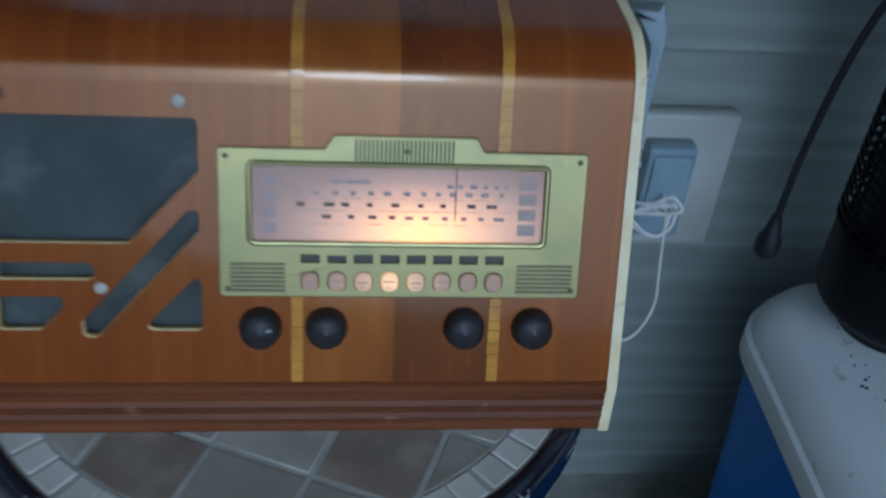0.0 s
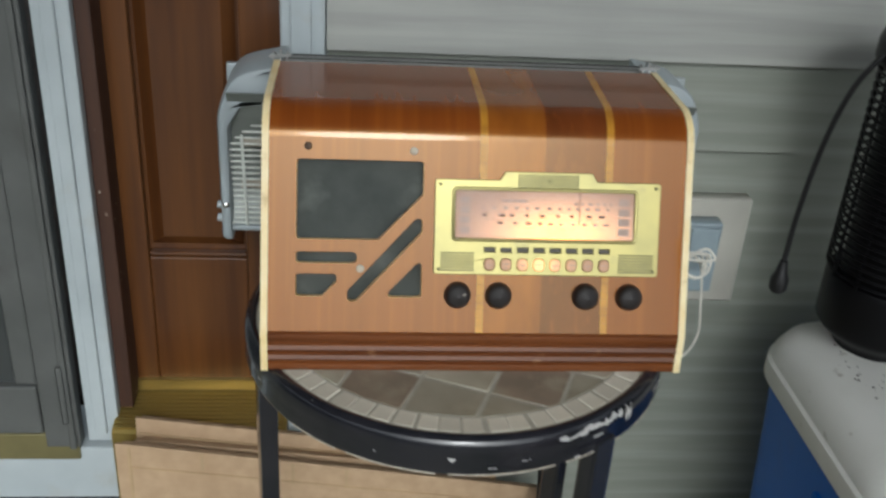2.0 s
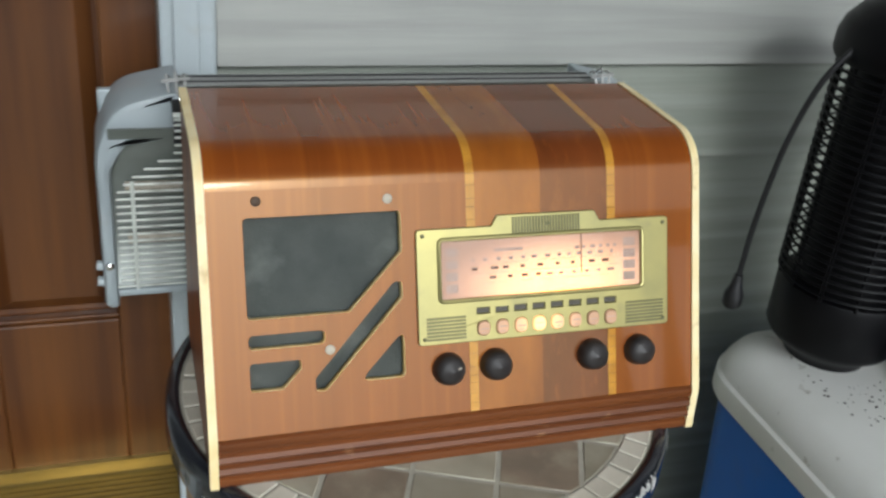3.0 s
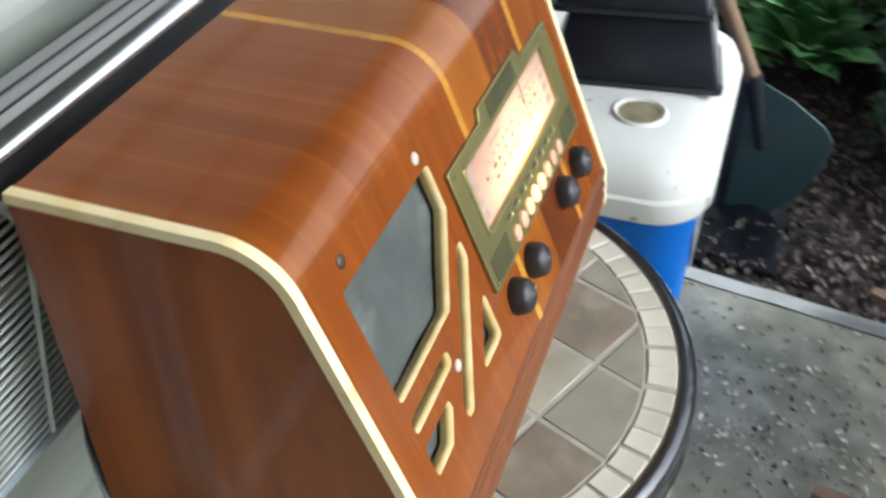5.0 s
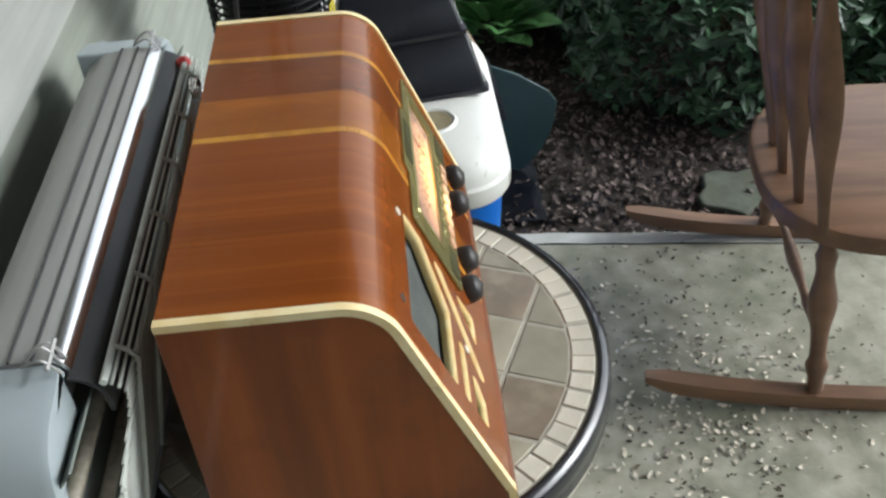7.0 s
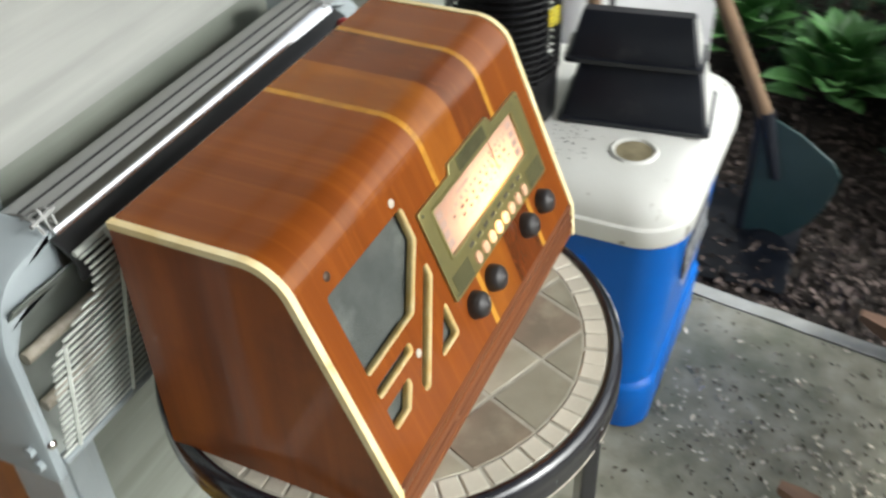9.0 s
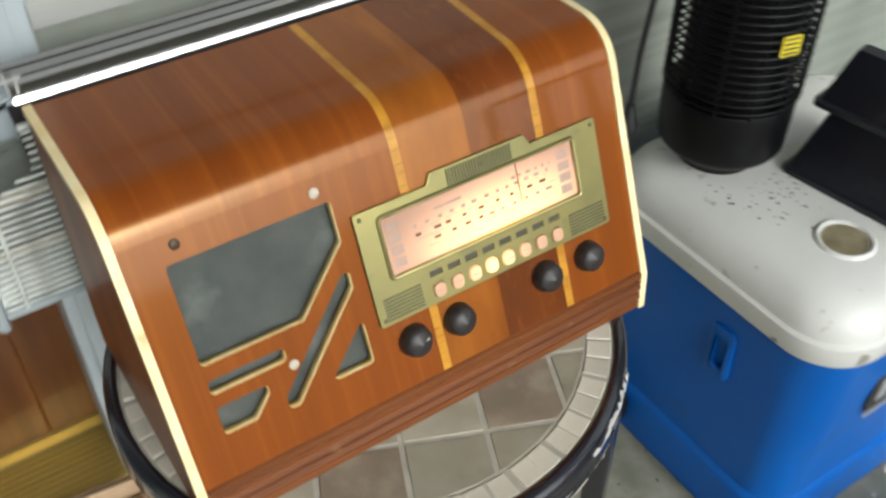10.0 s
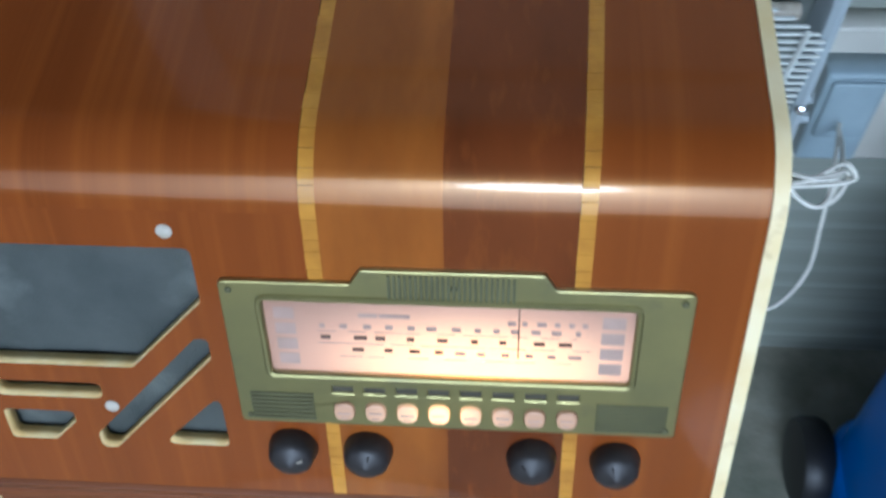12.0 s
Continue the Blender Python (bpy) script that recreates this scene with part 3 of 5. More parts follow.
# pale edging round both ends, side boards, base moulding, back
SIDE = [(0.0, 0.0), (0.004, 0.046)] + FULL
def grown(line, by):
    pts, out = [Vector(p) for p in line], []
    for i, p in enumerate(pts):
        d = (pts[min(i + 1, len(pts) - 1)] - pts[max(i - 1, 0)]).normalized()
        out.append(tuple(p + Vector((-d.y, d.x)) * by))
    return out
for x0, x1, sx in ((-HALF_W, U0, -1), (U1, HALF_W, 1)):
    b = band(bmesh.new(), grown(SIDE, 0.0015), x0, x1, 0.0075)
    long_edges = [e for e in b.edges if abs(e.verts[0].co.x - e.verts[1].co.x) < 1e-6 and len(e.link_faces) == 2 and e.calc_face_angle(0) > 1.2]
    bmesh.ops.bevel(b, geom=long_edges, offset=0.0016, segments=2, affect="EDGES")
    part("edging", b, cream_edge, radio, "cream-painted edging", smooth=True)
    inner = grown(SIDE, -0.006) + [(BACK_Y, 0.0)]
    part("side_board", prism(inner, -HALF_W + 0.0012 if sx < 0 else U1 - 0.004, U0 + 0.004 if sx < 0 else HALF_W - 0.0012), side_wood, radio, "dark reddish-brown side board")
mould = [(0.012, 0.0), (0.001, 0.0), (0.0, 0.003), (0.001, 0.008), (0.005, 0.010), (0.001, 0.0125), (-0.001, 0.016), (0.001, 0.0205), (0.005, 0.0225),
         (0.002, 0.025), (0.0, 0.0285), (0.002, 0.033), (0.006, 0.035), (0.0035, 0.0375), (0.002, 0.043), (0.003, 0.0470), (0.008, 0.0500), (0.03, 0.0500), (0.03, 0.0)]
part("base_moulding", prism(mould, U0, U1), base_wood, radio, "dark reeded base moulding", smooth=True)
b = bmesh.new()
box(b, U0, U1, BACK_Y - 0.012, BACK_Y - 0.004, 0.004, TOP_Z - 0.008)
part("back_board", b, side_wood, radio)
b = bmesh.new()
box(b, U0, U1, 0.03, BACK_Y - 0.012, 0.0, 0.008)
part("bottom_board", b, side_wood, radio)

# brass escutcheon round the dial
E0, E1, EB, ET = -0.053, 0.212, 0.069, 0.179
outline = rounded([(E0, EB), (E1, EB), (E1, ET), (0.136, ET), (0.130, ET + 0.010), (0.028, ET + 0.010), (0.022, ET), (E0, ET)], [0.004, 0.004, 0.004, 0.002, 0.003, 0.003, 0.002, 0.004])
window = rounded([(-0.029, 0.1115), (0.181, 0.1115), (0.181, 0.1665), (-0.029, 0.1665)], 0.003)
PITCH, FIRST = 0.0193, 0.0120
names, lights = [], []
for k in range(8):
    u = FIRST + PITCH * k
    names.append([(u - 0.0063, 0.0955), (u + 0.0063, 0.0955), (u + 0.0063, 0.1010), (u - 0.0063, 0.1010)])
    lights.append(rounded([(u - 0.0064, 0.0740), (u + 0.0064, 0.0740), (u + 0.0064, 0.0885), (u - 0.0064, 0.0885)], 0.0068, 6))
bm = plate([outline, window] + names + lights, 0.0035, 0.0008)
esc = part("escutcheon", bm, brass, radio, "tarnished brass dial surround", m=PANEL)
lip = bmesh.new()
sweep(lip, [Vector((x, y, 0.0035)) for x, y in rounded([(-0.031, 0.1095), (0.183, 0.1095), (0.183, 0.1685), (-0.031, 0.1685)], 0.005, 6)], 0.0022, 8, True)
part("window_lip", lip, brass, esc, "rounded brass bead round the dial", smooth=True)
for x0, x1 in ((-0.045, -0.006), (0.164, 0.206)):
    for k in range(7):
        b = bmesh.new()
        box(b, x0, x1, 0.074 + 0.02 * k / 6 - 0.0009, 0.074 + 0.02 * k / 6 + 0.0009, 0.0033, 0.0047, 0.0004)
        part("ridge", b, brass_dull, esc)
for k in range(24):
    b, x = bmesh.new(), 0.044 + 0.069 * k / 23
    box(b, x - 0.0008, x + 0.0008, 0.1705, 0.1865, 0.0033, 0.0048, 0.0003)
    part("ridge", b, brass_dull, esc)
for x, y in ((E0 + 0.006, ET - 0.006), (E0 + 0.006, EB + 0.006), (E1 - 0.006, EB + 0.006), (E1 - 0.006, ET - 0.006), (0.080, 0.1785)):
    part("pin", lathe([(0.0021, 0), (0.0021, 0.0008), (0.0012, 0.0015), (0, 0.0016)], 10), brass_dull, esc, m=Matrix.Translation((x, y, 0.0035)))
# dial card, its printed bars, the pointer and the glass
b = bmesh.new()
box(b, -0.030, 0.182, 0.1105, 0.1675, 0.0006, 0.0010)
card = part("dial_card", b, dial_card, radio, "backlit pinkish-cream dial card", m=PANEL)
random.seed(11)
def bars(name, mat, rows):
    for y, h, x0, x1, step, fill in rows:
        x = x0
        while x < x1:
            b, w = bmesh.new(), step * fill * random.uniform(0.6, 1.2)
            box(b, x, min(x + w, x1), y - h / 2, y + h / 2, 0.0010, 0.00125)
            part(name, b, mat, card)
            x += step * random.uniform(0.8, 1.2)
bars("printed_bar", dial_ink, [(0.1385, 0.0030, 0.002, 0.035, 0.019, 0.35), (0.1385, 0.0030, 0.034, 0.155, 0.0175, 0.36), (0.1295, 0.0028, 0.020, 0.075, 0.018, 0.38)])
bars("printed_bar", dial_ink_pale, [(0.1470, 0.0032, 0.002, 0.152, 0.012, 0.40), (0.1555, 0.0026, 0.025, 0.060, 0.012, 0.8), (0.1530, 0.0030, 0.110, 0.155, 0.009, 0.5), (0.1290, 0.0028, 0.080, 0.155, 0.013, 0.5),
                                 (0.1430, 0.0005, 0.0, 0.150, 0.016, 0.9), (0.1340, 0.0005, 0.0, 0.158, 0.02, 1.0), (0.1240, 0.0005, 0.012, 0.150, 0.02, 0.8)])
for x0, x1 in ((-0.024, -0.012), (0.163, 0.176)):
    for k in range(4):
        b, y = bmesh.new(), 0.121 + 0.0115 * k
        box(b, x0, x1, y - 0.0042, y + 0.0042, 0.0010, 0.0012)
        part("band_box", b, dial_ink_pale, card)
b = bmesh.new()
box(b, 0.1160, 0.1168, 0.128, 0.166, 0.0016, 0.0024)
part("pointer", b, dial_ink, card, "thin dark tuning pointer")
glass = bpy.data.materials.new("dial_glass")
glass.use_nodes = True
gn = glass.node_tree
gp = gn.nodes["Principled BSDF"]
gp.inputs["Transmission Weight"].default_value, gp.inputs["Roughness"].default_value, gp.inputs["IOR"].default_value = 1.0, 0.03, 1.2
b = bmesh.new()
box(b, -0.0288, 0.1808, 0.1117, 0.1663, 0.0027, 0.0032)
pane = part("dial_glass", b, glass, radio, "thin clear dial glass", m=PANEL)
pane.visible_shadow = False
for k in range(8):
    u = FIRST + PITCH * k
    b = bmesh.new()
    box(b, u - 0.0062, u + 0.0062, 0.0956, 0.1009, 0.0002, 0.0022, 0.0006)
    part("station_tab", b, button_dark, radio, m=PANEL)
    b = plate([rounded([(u - 0.0062, 0.0742), (u + 0.0062, 0.0742), (u + 0.0062, 0.0883), (u - 0.0062, 0.0883)], 0.0067, 6)], 0.0055, 0.0014)
    pb = part("push_button", b, button_lit, radio, "translucent backlit push button", m=PANEL @ Matrix.Translation((0, 0, 0.0004)))
    b = bmesh.new()
    box(b, u - 0.0040, u + 0.0040, 0.0804 + 0.001 * (k % 2), 0.0814 + 0.001 * (k % 2), 0.0054, 0.0058)
    box(b, u - 0.0026, u + 0.0020, 0.0770, 0.0776, 0.0054, 0.0058)
    part("letter_bar", b, dial_ink_pale, pb)
# knobs and screws
KNOB = [(r, z * 0.86) for r, z in [(0.0, 0.0), (0.0155, 0.0), (0.0158, 0.002), (0.0150, 0.008), (0.0138, 0.0135), (0.0112, 0.0166), (0.0078, 0.0182), (0.0040, 0.0198), (0.0018, 0.0210), (0, 0.0214)]]
for u, spin in ((-0.024, 20), (0.024, 75), (0.127, 130), (0.179, 110)):
    b = lathe(KNOB, 40)
    for v in b.verts:
        r = math.hypot(v.co.x, v.co.y)
        if r > 0.0138 and 0.002 < v.co.z < 0.0165:
            k = round(math.atan2(v.co.y, v.co.x) / (2 * math.pi) * 40)
            f = 1 - 0.04 * (k % 2)
            v.co.x, v.co.y = v.co.x * f, v.co.y * f
    kn = part("knob", b, bakelite, radio, "dark brown-black tuning knob", smooth=True, m=PANEL @ Matrix.Translation((u, 0.0445, 0)) @ pose(0, 0, 0, 0, 0, spin))
    b = bmesh.new()
    box(b, 0.002, 0.009, -0.0006, 0.0006, 0.0145, 0.0166)
    part("pointer_mark", b, screw_pale if spin == 20 else bakelite, kn)
for u, v, mt, lb in ((-0.198, 0.2125, screw_dark, "dark screw hole"), (-0.078, 0.2095, screw_pale, "pale filled screw"), (-0.137, 0.0735, screw_pale, "pale filled screw")):
    b = lathe([(0.0046, 0.0), (0.0046, 0.0006), (0.0036, 0.0013), (0.0, 0.0016)], 16)
    part("screw", b, mt, radio, lb, smooth=True, m=PANEL @ Matrix.Translation((u, v, 0)))

# ---------------------------------------------------------------- round stool with a tiled top
SX, SY, SR = -0.010, 0.140, 0.256
stool = thing("stool", (SX, SY, 0), "round black metal stool with chipped paint and mosaic tile top", "stool")
part("grout_disc", lathe([(0, 0.604), (SR + 0.004, 0.604), (SR + 0.004, 0.6285), (0, 0.6285)], 64), grout, stool)
rim = [(SR, 0.600), (SR, 0.626), (SR + 0.002, 0.6305), (SR + 0.006, 0.632), (SR + 0.012, 0.630), (SR + 0.016, 0.624), (SR + 0.017, 0.612), (SR + 0.015, 0.598), (SR + 0.017, 0.590), (SR + 0.015, 0.584), (SR + 0.008, 0.581), (SR + 0.003, 0.586), (SR, 0.600)]
part("rim", lathe(rim, 72), black_paint, stool, "glossy black rim with chipped paint", smooth=True)
random.seed(8)
def chip(a0, a1, z0, z1, n=9):
    b = bmesh.new()
    up, dn = [], []
    for k in range(n + 1):
        a = radians(a0 + (a1 - a0) * k / n)
        zt, zb = z1 - random.uniform(0, 0.5) * (z1 - z0), z0 + random.uniform(0, 0.5) * (z1 - z0)
        for lst, z in ((up, zt), (dn, zb)):
            r = SR + (0.0183 if z < 0.622 else 0.0183 - (z - 0.622) * 0.75)
            lst.append(b.verts.new((r * math.cos(a), r * math.sin(a), z)))
    for k in range(n):
        b.faces.new((up[k], up[k + 1], dn[k + 1], dn[k]))
    bmesh.ops.solidify(b, geom=b.faces[:], thickness=0.0006)
    part("paint_chip", b, chip_white, stool, "bare white patch in the paint")
for c in ((298, 306, 0.616, 0.6245), (305, 314, 0.618, 0.6275), (313, 318, 0.6175, 0.629), (319, 322, 0.605, 0.629), (308, 311, 0.607, 0.612), (289, 291, 0.601, 0.604), (281, 283, 0.594, 0.597), (303, 304.5, 0.588, 0.592), (334, 340, 0.604, 0.618), (214, 216, 0.605, 0.609)):
    chip(c[0] - 8, c[1] - 8, c[2], c[3])
for a0, a1 in ((222, 236), (239, 262), (264, 291), (293, 312), (318, 331)):
    b = bmesh.new()
    sweep(b, [((SR + 0.0148) * math.cos(radians(a)), (SR + 0.0148) * math.sin(radians(a)), 0.5842 + 0.0003 * math.sin(a * 3)) for a in range(a0, a1 + 1, 2)], [0.0009 + 0.0005 * random.random() for a in range(a0, a1 + 1, 2)], 5)
    part("worn_edge", b, screw_pale, stool, "paint worn off the lower edge")
leg_bm = bmesh.new()
box(leg_bm, -0.017, 0.017, -0.012, 0.012, FLOOR, 0.596, 0.004)
leg = None
for r, a in ((0.250, 194), (0.262, 305), (0.250, 36)):
    m = pose(r * math.cos(radians(a)), r * math.sin(radians(a)), 0, 0, 0, a + 90)
    leg = again(leg, m, stool) if leg else part("leg", leg_bm, black_paint, stool, m=m)

# ---------------------------------------------------------------- electric heater behind the radio
heater = thing("electric_heater", (0.008, 0.392, 0.617), "grey-blue electric bar heater with chrome strip, standing behind the radio", "heater")
back_line = [(-0.042, 0.270), (-0.028, 0.2735), (-0.006, 0.2735), (0.020, 0.268), (0.040, 0.254), (0.048, 0.23), (0.050, 0.004)]
part("body", band(bmesh.new(), back_line, -0.252, 0.252, 0.004), heater_top, heater, "grey ribbed metal top", smooth=True)
# two grooves of the top, their darkness put on as thin black rods
for y, z in ((-0.022, 0.2738), (-0.004, 0.2738)):
    b = bmesh.new()
    sweep(b, [(-0.252, y, z), (0.252, y, z)], 0.0014, 6)
    part("ridge", b, heater_dark, heater, smooth=True)
lip_line = [(-0.0495, 0.2620), (-0.0465, 0.2680), (-0.0420, 0.2725), (-0.0375, 0.2748)]
part("chrome_lip", band(bmesh.new(), lip_line, -0.254, 0.254, 0.003), chrome, heater, "bright chrome strip", smooth=True)
part("hood", band(bmesh.new(), [(-0.0735, 0.222), (-0.0725, 0.236), (-0.0690, 0.248), (-0.0600, 0.257), (-0.0480, 0.263)], -0.262, 0.262, 0.003), heater_dark, heater, "black curved hood", smooth=True)
part("reflector", band(bmesh.new(), [(-0.036, 0.022), (-0.014, 0.05), (-0.006, 0.11), (-0.016, 0.18), (-0.056, 0.232)], -0.330, 0.330, 0.002), reflector, heater, "dull metal reflector", smooth=True)
b = bmesh.new()
box(b, -0.331, 0.331, -0.044, -0.012, 0.0175, 0.0265, 0.003)
part("lower_rail", b, heater_shell, heater)
for z in (0.085, 0.15):
    b = bmesh.new()
    sweep(b, [(-0.316, -0.024, z), (0.316, -0.024, z)], 0.007, 10)
    part("element", b, screw_pale, heater, "pale heating rod", smooth=True)
ON_EDGE = Matrix(((1, 0, 0, 0), (0, 0, -1, 0.050), (0, 1, 0, 0), (0, 0, 0, 1)))
for sx in (-1, 1):
    out = rounded([(0.330, 0.0), (0.346, 0.0), (0.346, 0.195), (0.326, 0.254), (0.252, 0.271), (0.252, 0.214), (0.312, 0.206), (0.330, 0.176)], [0.003, 0.008, 0.09, 0.07, 0.004, 0.004, 0.012, 0.02], 8)
    bm = plate([[(sx * x, z) for x, z in out]], 0.094, 0.009)
    part("end_cap", bm, heater_shell, heater, "rounded grey-blue end cap", smooth=True, m=ON_EDGE)
    b = bmesh.new()
    box(b, min(sx * 0.252, sx * 0.340), max(sx * 0.252, sx * 0.340), 0.040, 0.050, 0.004, 0.245, 0.003)
    part("back_plate", b, heater_shell, heater)
    b = lathe([(0, 0), (0.005, 0), (0.005, 0.003), (0.003, 0.005), (0, 0.0055)], 12)
    part("cap_screw", b, chrome, heater, smooth=True, m=pose(sx * 0.338, -0.044, 0.060, 90))
    b = bmesh.new()
    for k in range(3):
        sweep(b, smooth_path([(sx * 0.256 + 0.008 * (k - 1), -0.046, 0.270), (sx * 0.256 + 0.010 * (k - 1), -0.036, 0.286 + 0.004 * (k % 2)), (sx * 0.256 + 0.006 * (k - 1), -0.018, 0.278)], 5), 0.0013, 6)
    sweep(b, [(sx * 0.256 - 0.015, -0.040, 0.281), (sx * 0.256 + 0.015, -0.040, 0.284)], 0.0022, 6)
    part("wire_clip", b, heater_top, heater, "bent wire clip", smooth=True)
    for k in range(2):
        b = bmesh.new()
        sweep(b, [(sx * 0.340, -0.028 + 0.006 * k, 0.03 + 0.018 * k), (sx * 0.353, -0.028 + 0.006 * k, 0.032 + 0.018 * k)], 0.006, 8)
        part("side_stud", b, heater_shell, heater, smooth=True)
    b = bmesh.new()
    box(b, sx * 0.225 - 0.012, sx * 0.225 + 0.012, 0.050, 0.084 if sx < 0 else 0.100, 0.06, 0.09, 0.002)
    part("wall_bracket", b, grey_alloy, heater)
wire = bmesh.new()
box(wire, -0.331, 0.331, -0.0432, -0.0408, -0.0011, 0.0011, 0.0004)
first = part("grille_wire", wire, grille_paint, heater, m=pose(0, 0, 0.030))
for k in range(1, 22):
    z = 0.030 + 0.0097 * k
    reach = 0.326 - 0.064 * min(1, max(0, (z - 0.160) / 0.055)) ** 1.6
    again(first, pose(0, -0.044 * k / 21, z) @ Matrix.Diagonal((reach / 0.331, 1, 1, 1)), heater)
for y, z in ((-0.0865, 0.2415), (-0.0825, 0.2465), (-0.0778, 0.2505)):
    again(first, pose(0, y + 0.042, z) @ Matrix.Diagonal((0.262 / 0.331, 1, 1, 1)), heater)
part("grille_rail", sweep(bmesh.new(), [(-0.262, -0.0725, 0.2535), (0.262, -0.0725, 0.2535)], 0.0034, 8), grille_paint, heater, "thicker top wire of the grille", smooth=True)
upright = sweep(bmesh.new(), [(0, -0.0445, 0.028), (0, -0.0640, 0.120), (0, -0.0885, 0.2385), (0, -0.0838, 0.2475), (0, -0.0725, 0.2555)], 0.0024, 5)
first = part("grille_stay", upright, grille_paint, heater, m=pose(-0.2228, 0, 0))
for k in range(1, 6):
    again(first, pose(-0.2228 + 0.0891 * k, 0, 0), heater)
short = sweep(bmesh.new(), [(0, -0.0445, 0.028), (0, -0.0640, 0.120), (0, -0.0765, 0.180)], 0.0024, 5)
first = part("grille_stay", short, grille_paint, heater, m=pose(-0.308, 0, 0))
again(first, pose(0.308, 0, 0), heater)

part("pilot_lamp", lathe([(0, 0), (0.009, 0), (0.009, 0.006), (0.006, 0.011), (0, 0.012)], 14), pilot_red, heater, "small red pilot lamp", smooth=True, m=pose(0.246, -0.067, 0.249, 60))
b = bmesh.new()
for k in range(3):
    sweep(b, [(0.012 * math.cos(a), -0.003 * k, 0.012 * math.sin(a)) for a in (2 * math.pi * q / 16 for q in range(16))], 0.0012, 5, True)
part("coil_end", b, chrome, heater, "coiled end of a heating wire", smooth=True, m=pose(0.186, -0.088, 0.250))

# ---------------------------------------------------------------- drinks cooler
cooler = thing("cooler", (0.520, -0.100, FLOOR), "bright blue plastic drinks cooler with a dirty white lid", "cooler")
CW, CD = 0.515, 0.468
LIFT, TALL = 0.06, 1.062
def body_level(z, inset, r):
    return (z * 1.205, inset, CW - inset, inset, CD - inset, r)
part("body", loft([body_level(0.0, 0.034, 0.05), body_level(0.004, 0.026, 0.055), body_level(0.085, 0.022, 0.06), body_level(0.092, 0.024, 0.06), body_level(0.098, 0.030, 0.06), body_level(0.25, 0.020, 0.07), body_level(0.395, 0.010, 0.075)], 8), cooler_blue, cooler, "glossy blue insulated body", smooth=True)
def lid_level(z, inset, r):
    return (z * TALL + LIFT, inset, CW - inset, inset, CD - inset, r)
lid = part("lid", loft([lid_level(0.388, 0.012, 0.075), lid_level(0.386, 0.000, 0.085), lid_level(0.392, -0.004, 0.09), lid_level(0.420, -0.004, 0.09), lid_level(0.424, 0.001, 0.088), lid_level(0.436, 0.002, 0.088), lid_level(0.455, 0.012, 0.085), lid_level(0.468, 0.030, 0.08), lid_level(0.4745, 0.055, 0.07), lid_level(0.477, 0.085, 0.06)], 10), cooler_white, cooler, "white lid with dirt and specks", smooth=True)
cupx, cupy, CUP_Z = 0.655 - 0.520, 0.022 + 0.100, 0.477 * (TALL - 1) + LIFT
part("cup_ring", lathe([(0.031, 0.470), (0.033, 0.4785), (0.037, 0.481), (0.041, 0.4785), (0.043, 0.474)], 32), cooler_white, lid, smooth=True, m=Matrix.Translation((cupx, cupy, CUP_Z)))
part("cup_floor", lathe([(0, 0.4776), (0.0315, 0.4776), (0.0315, 0.4765), (0, 0.4765)], 24), cup_dirty, lid, "dirty drink holder", m=Matrix.Translation((cupx, cupy, CUP_Z)))
b = bmesh.new()
random.seed(21)
for k in range(130):
    x, y = (random.gauss(0.06, 0.05), random.gauss(0.30, 0.06)) if k % 2 else (random.gauss(0.128, 0.03), random.gauss(0.240, 0.022))
    if not (0.06 < x < 0.4 and 0.08 < y < 0.4):
        continue
    s = random.uniform(0.0005, 0.0018)
    box(b, x - s, x + s, y - s * 0.7, y + s * 0.7, 0.4765 * TALL + LIFT, 0.4765 * TALL + LIFT + s * 0.6)
tagged(part("lid_dirt", b, debris_dark, lid, "dark specks of dirt"), kind="stuff")
b = plate([rounded([(-0.050, -0.022), (0.050, -0.022), (0.050, 0.022), (-0.050, 0.022)], 0.012), rounded([(-0.030, -0.010), (0.030, -0.010), (0.030, 0.010), (-0.030, 0.010)], 0.008)], 0.010, 0.003)
part("handle", b, cooler_blue, cooler, "moulded blue side grip", smooth=True, m=Matrix.Translation((0.018, 0.180, 0.365)) @ Matrix(((0, 0, -1, 0), (1, 0, 0, 0), (0, 1, 0, 0), (0, 0, 0, 1))) @ pose(0, 0, 0, 0, 0, 90))
logo = bmesh.new()
for k, w in enumerate((0.03, 0.026, 0.034, 0.026, 0.03)):
    x = -0.075 + 0.035 * k
    box(logo, x, x + w * 0.75, -0.016, 0.020, 0.003, 0.004, 0.0, Matrix(((1, 0.3, 0, 0), (0, 1, 0, 0), (0, 0, 1, 0), (0, 0, 0, 1))))
sign = part("emblem", plate([rounded([(-0.10, -0.030), (0.10, -0.030), (0.115, 0.034), (-0.085, 0.034)], 0.008)], 0.003), print_ink, cooler, "dark emblem panel", m=Matrix.Translation((0.250, 0.0165, 0.330)) @ pose(0, 0, 0, 86, 0, 0))
part("emblem_shape", logo, silver_print, sign, "slanting silver shapes")
b = bmesh.new()
box(b, -0.10, 0.11, -0.040, -0.035, 0.001, 0.004)
part("emblem_bar", b, silver_print, sign)
part("wheel", lathe([(0, -0.024), (0.043, -0.024), (0.057, -0.020), (0.062, -0.010), (0.062, 0.010), (0.057, 0.020), (0.043, 0.024), (0.03, 0.018), (0, 0.018)], 28), black_rubber, cooler, "black plastic wheel", smooth=True, m=Matrix.Translation((0.006, 0.395, 0.062)) @ pose(0, 0, 0, 0, 90, 0))

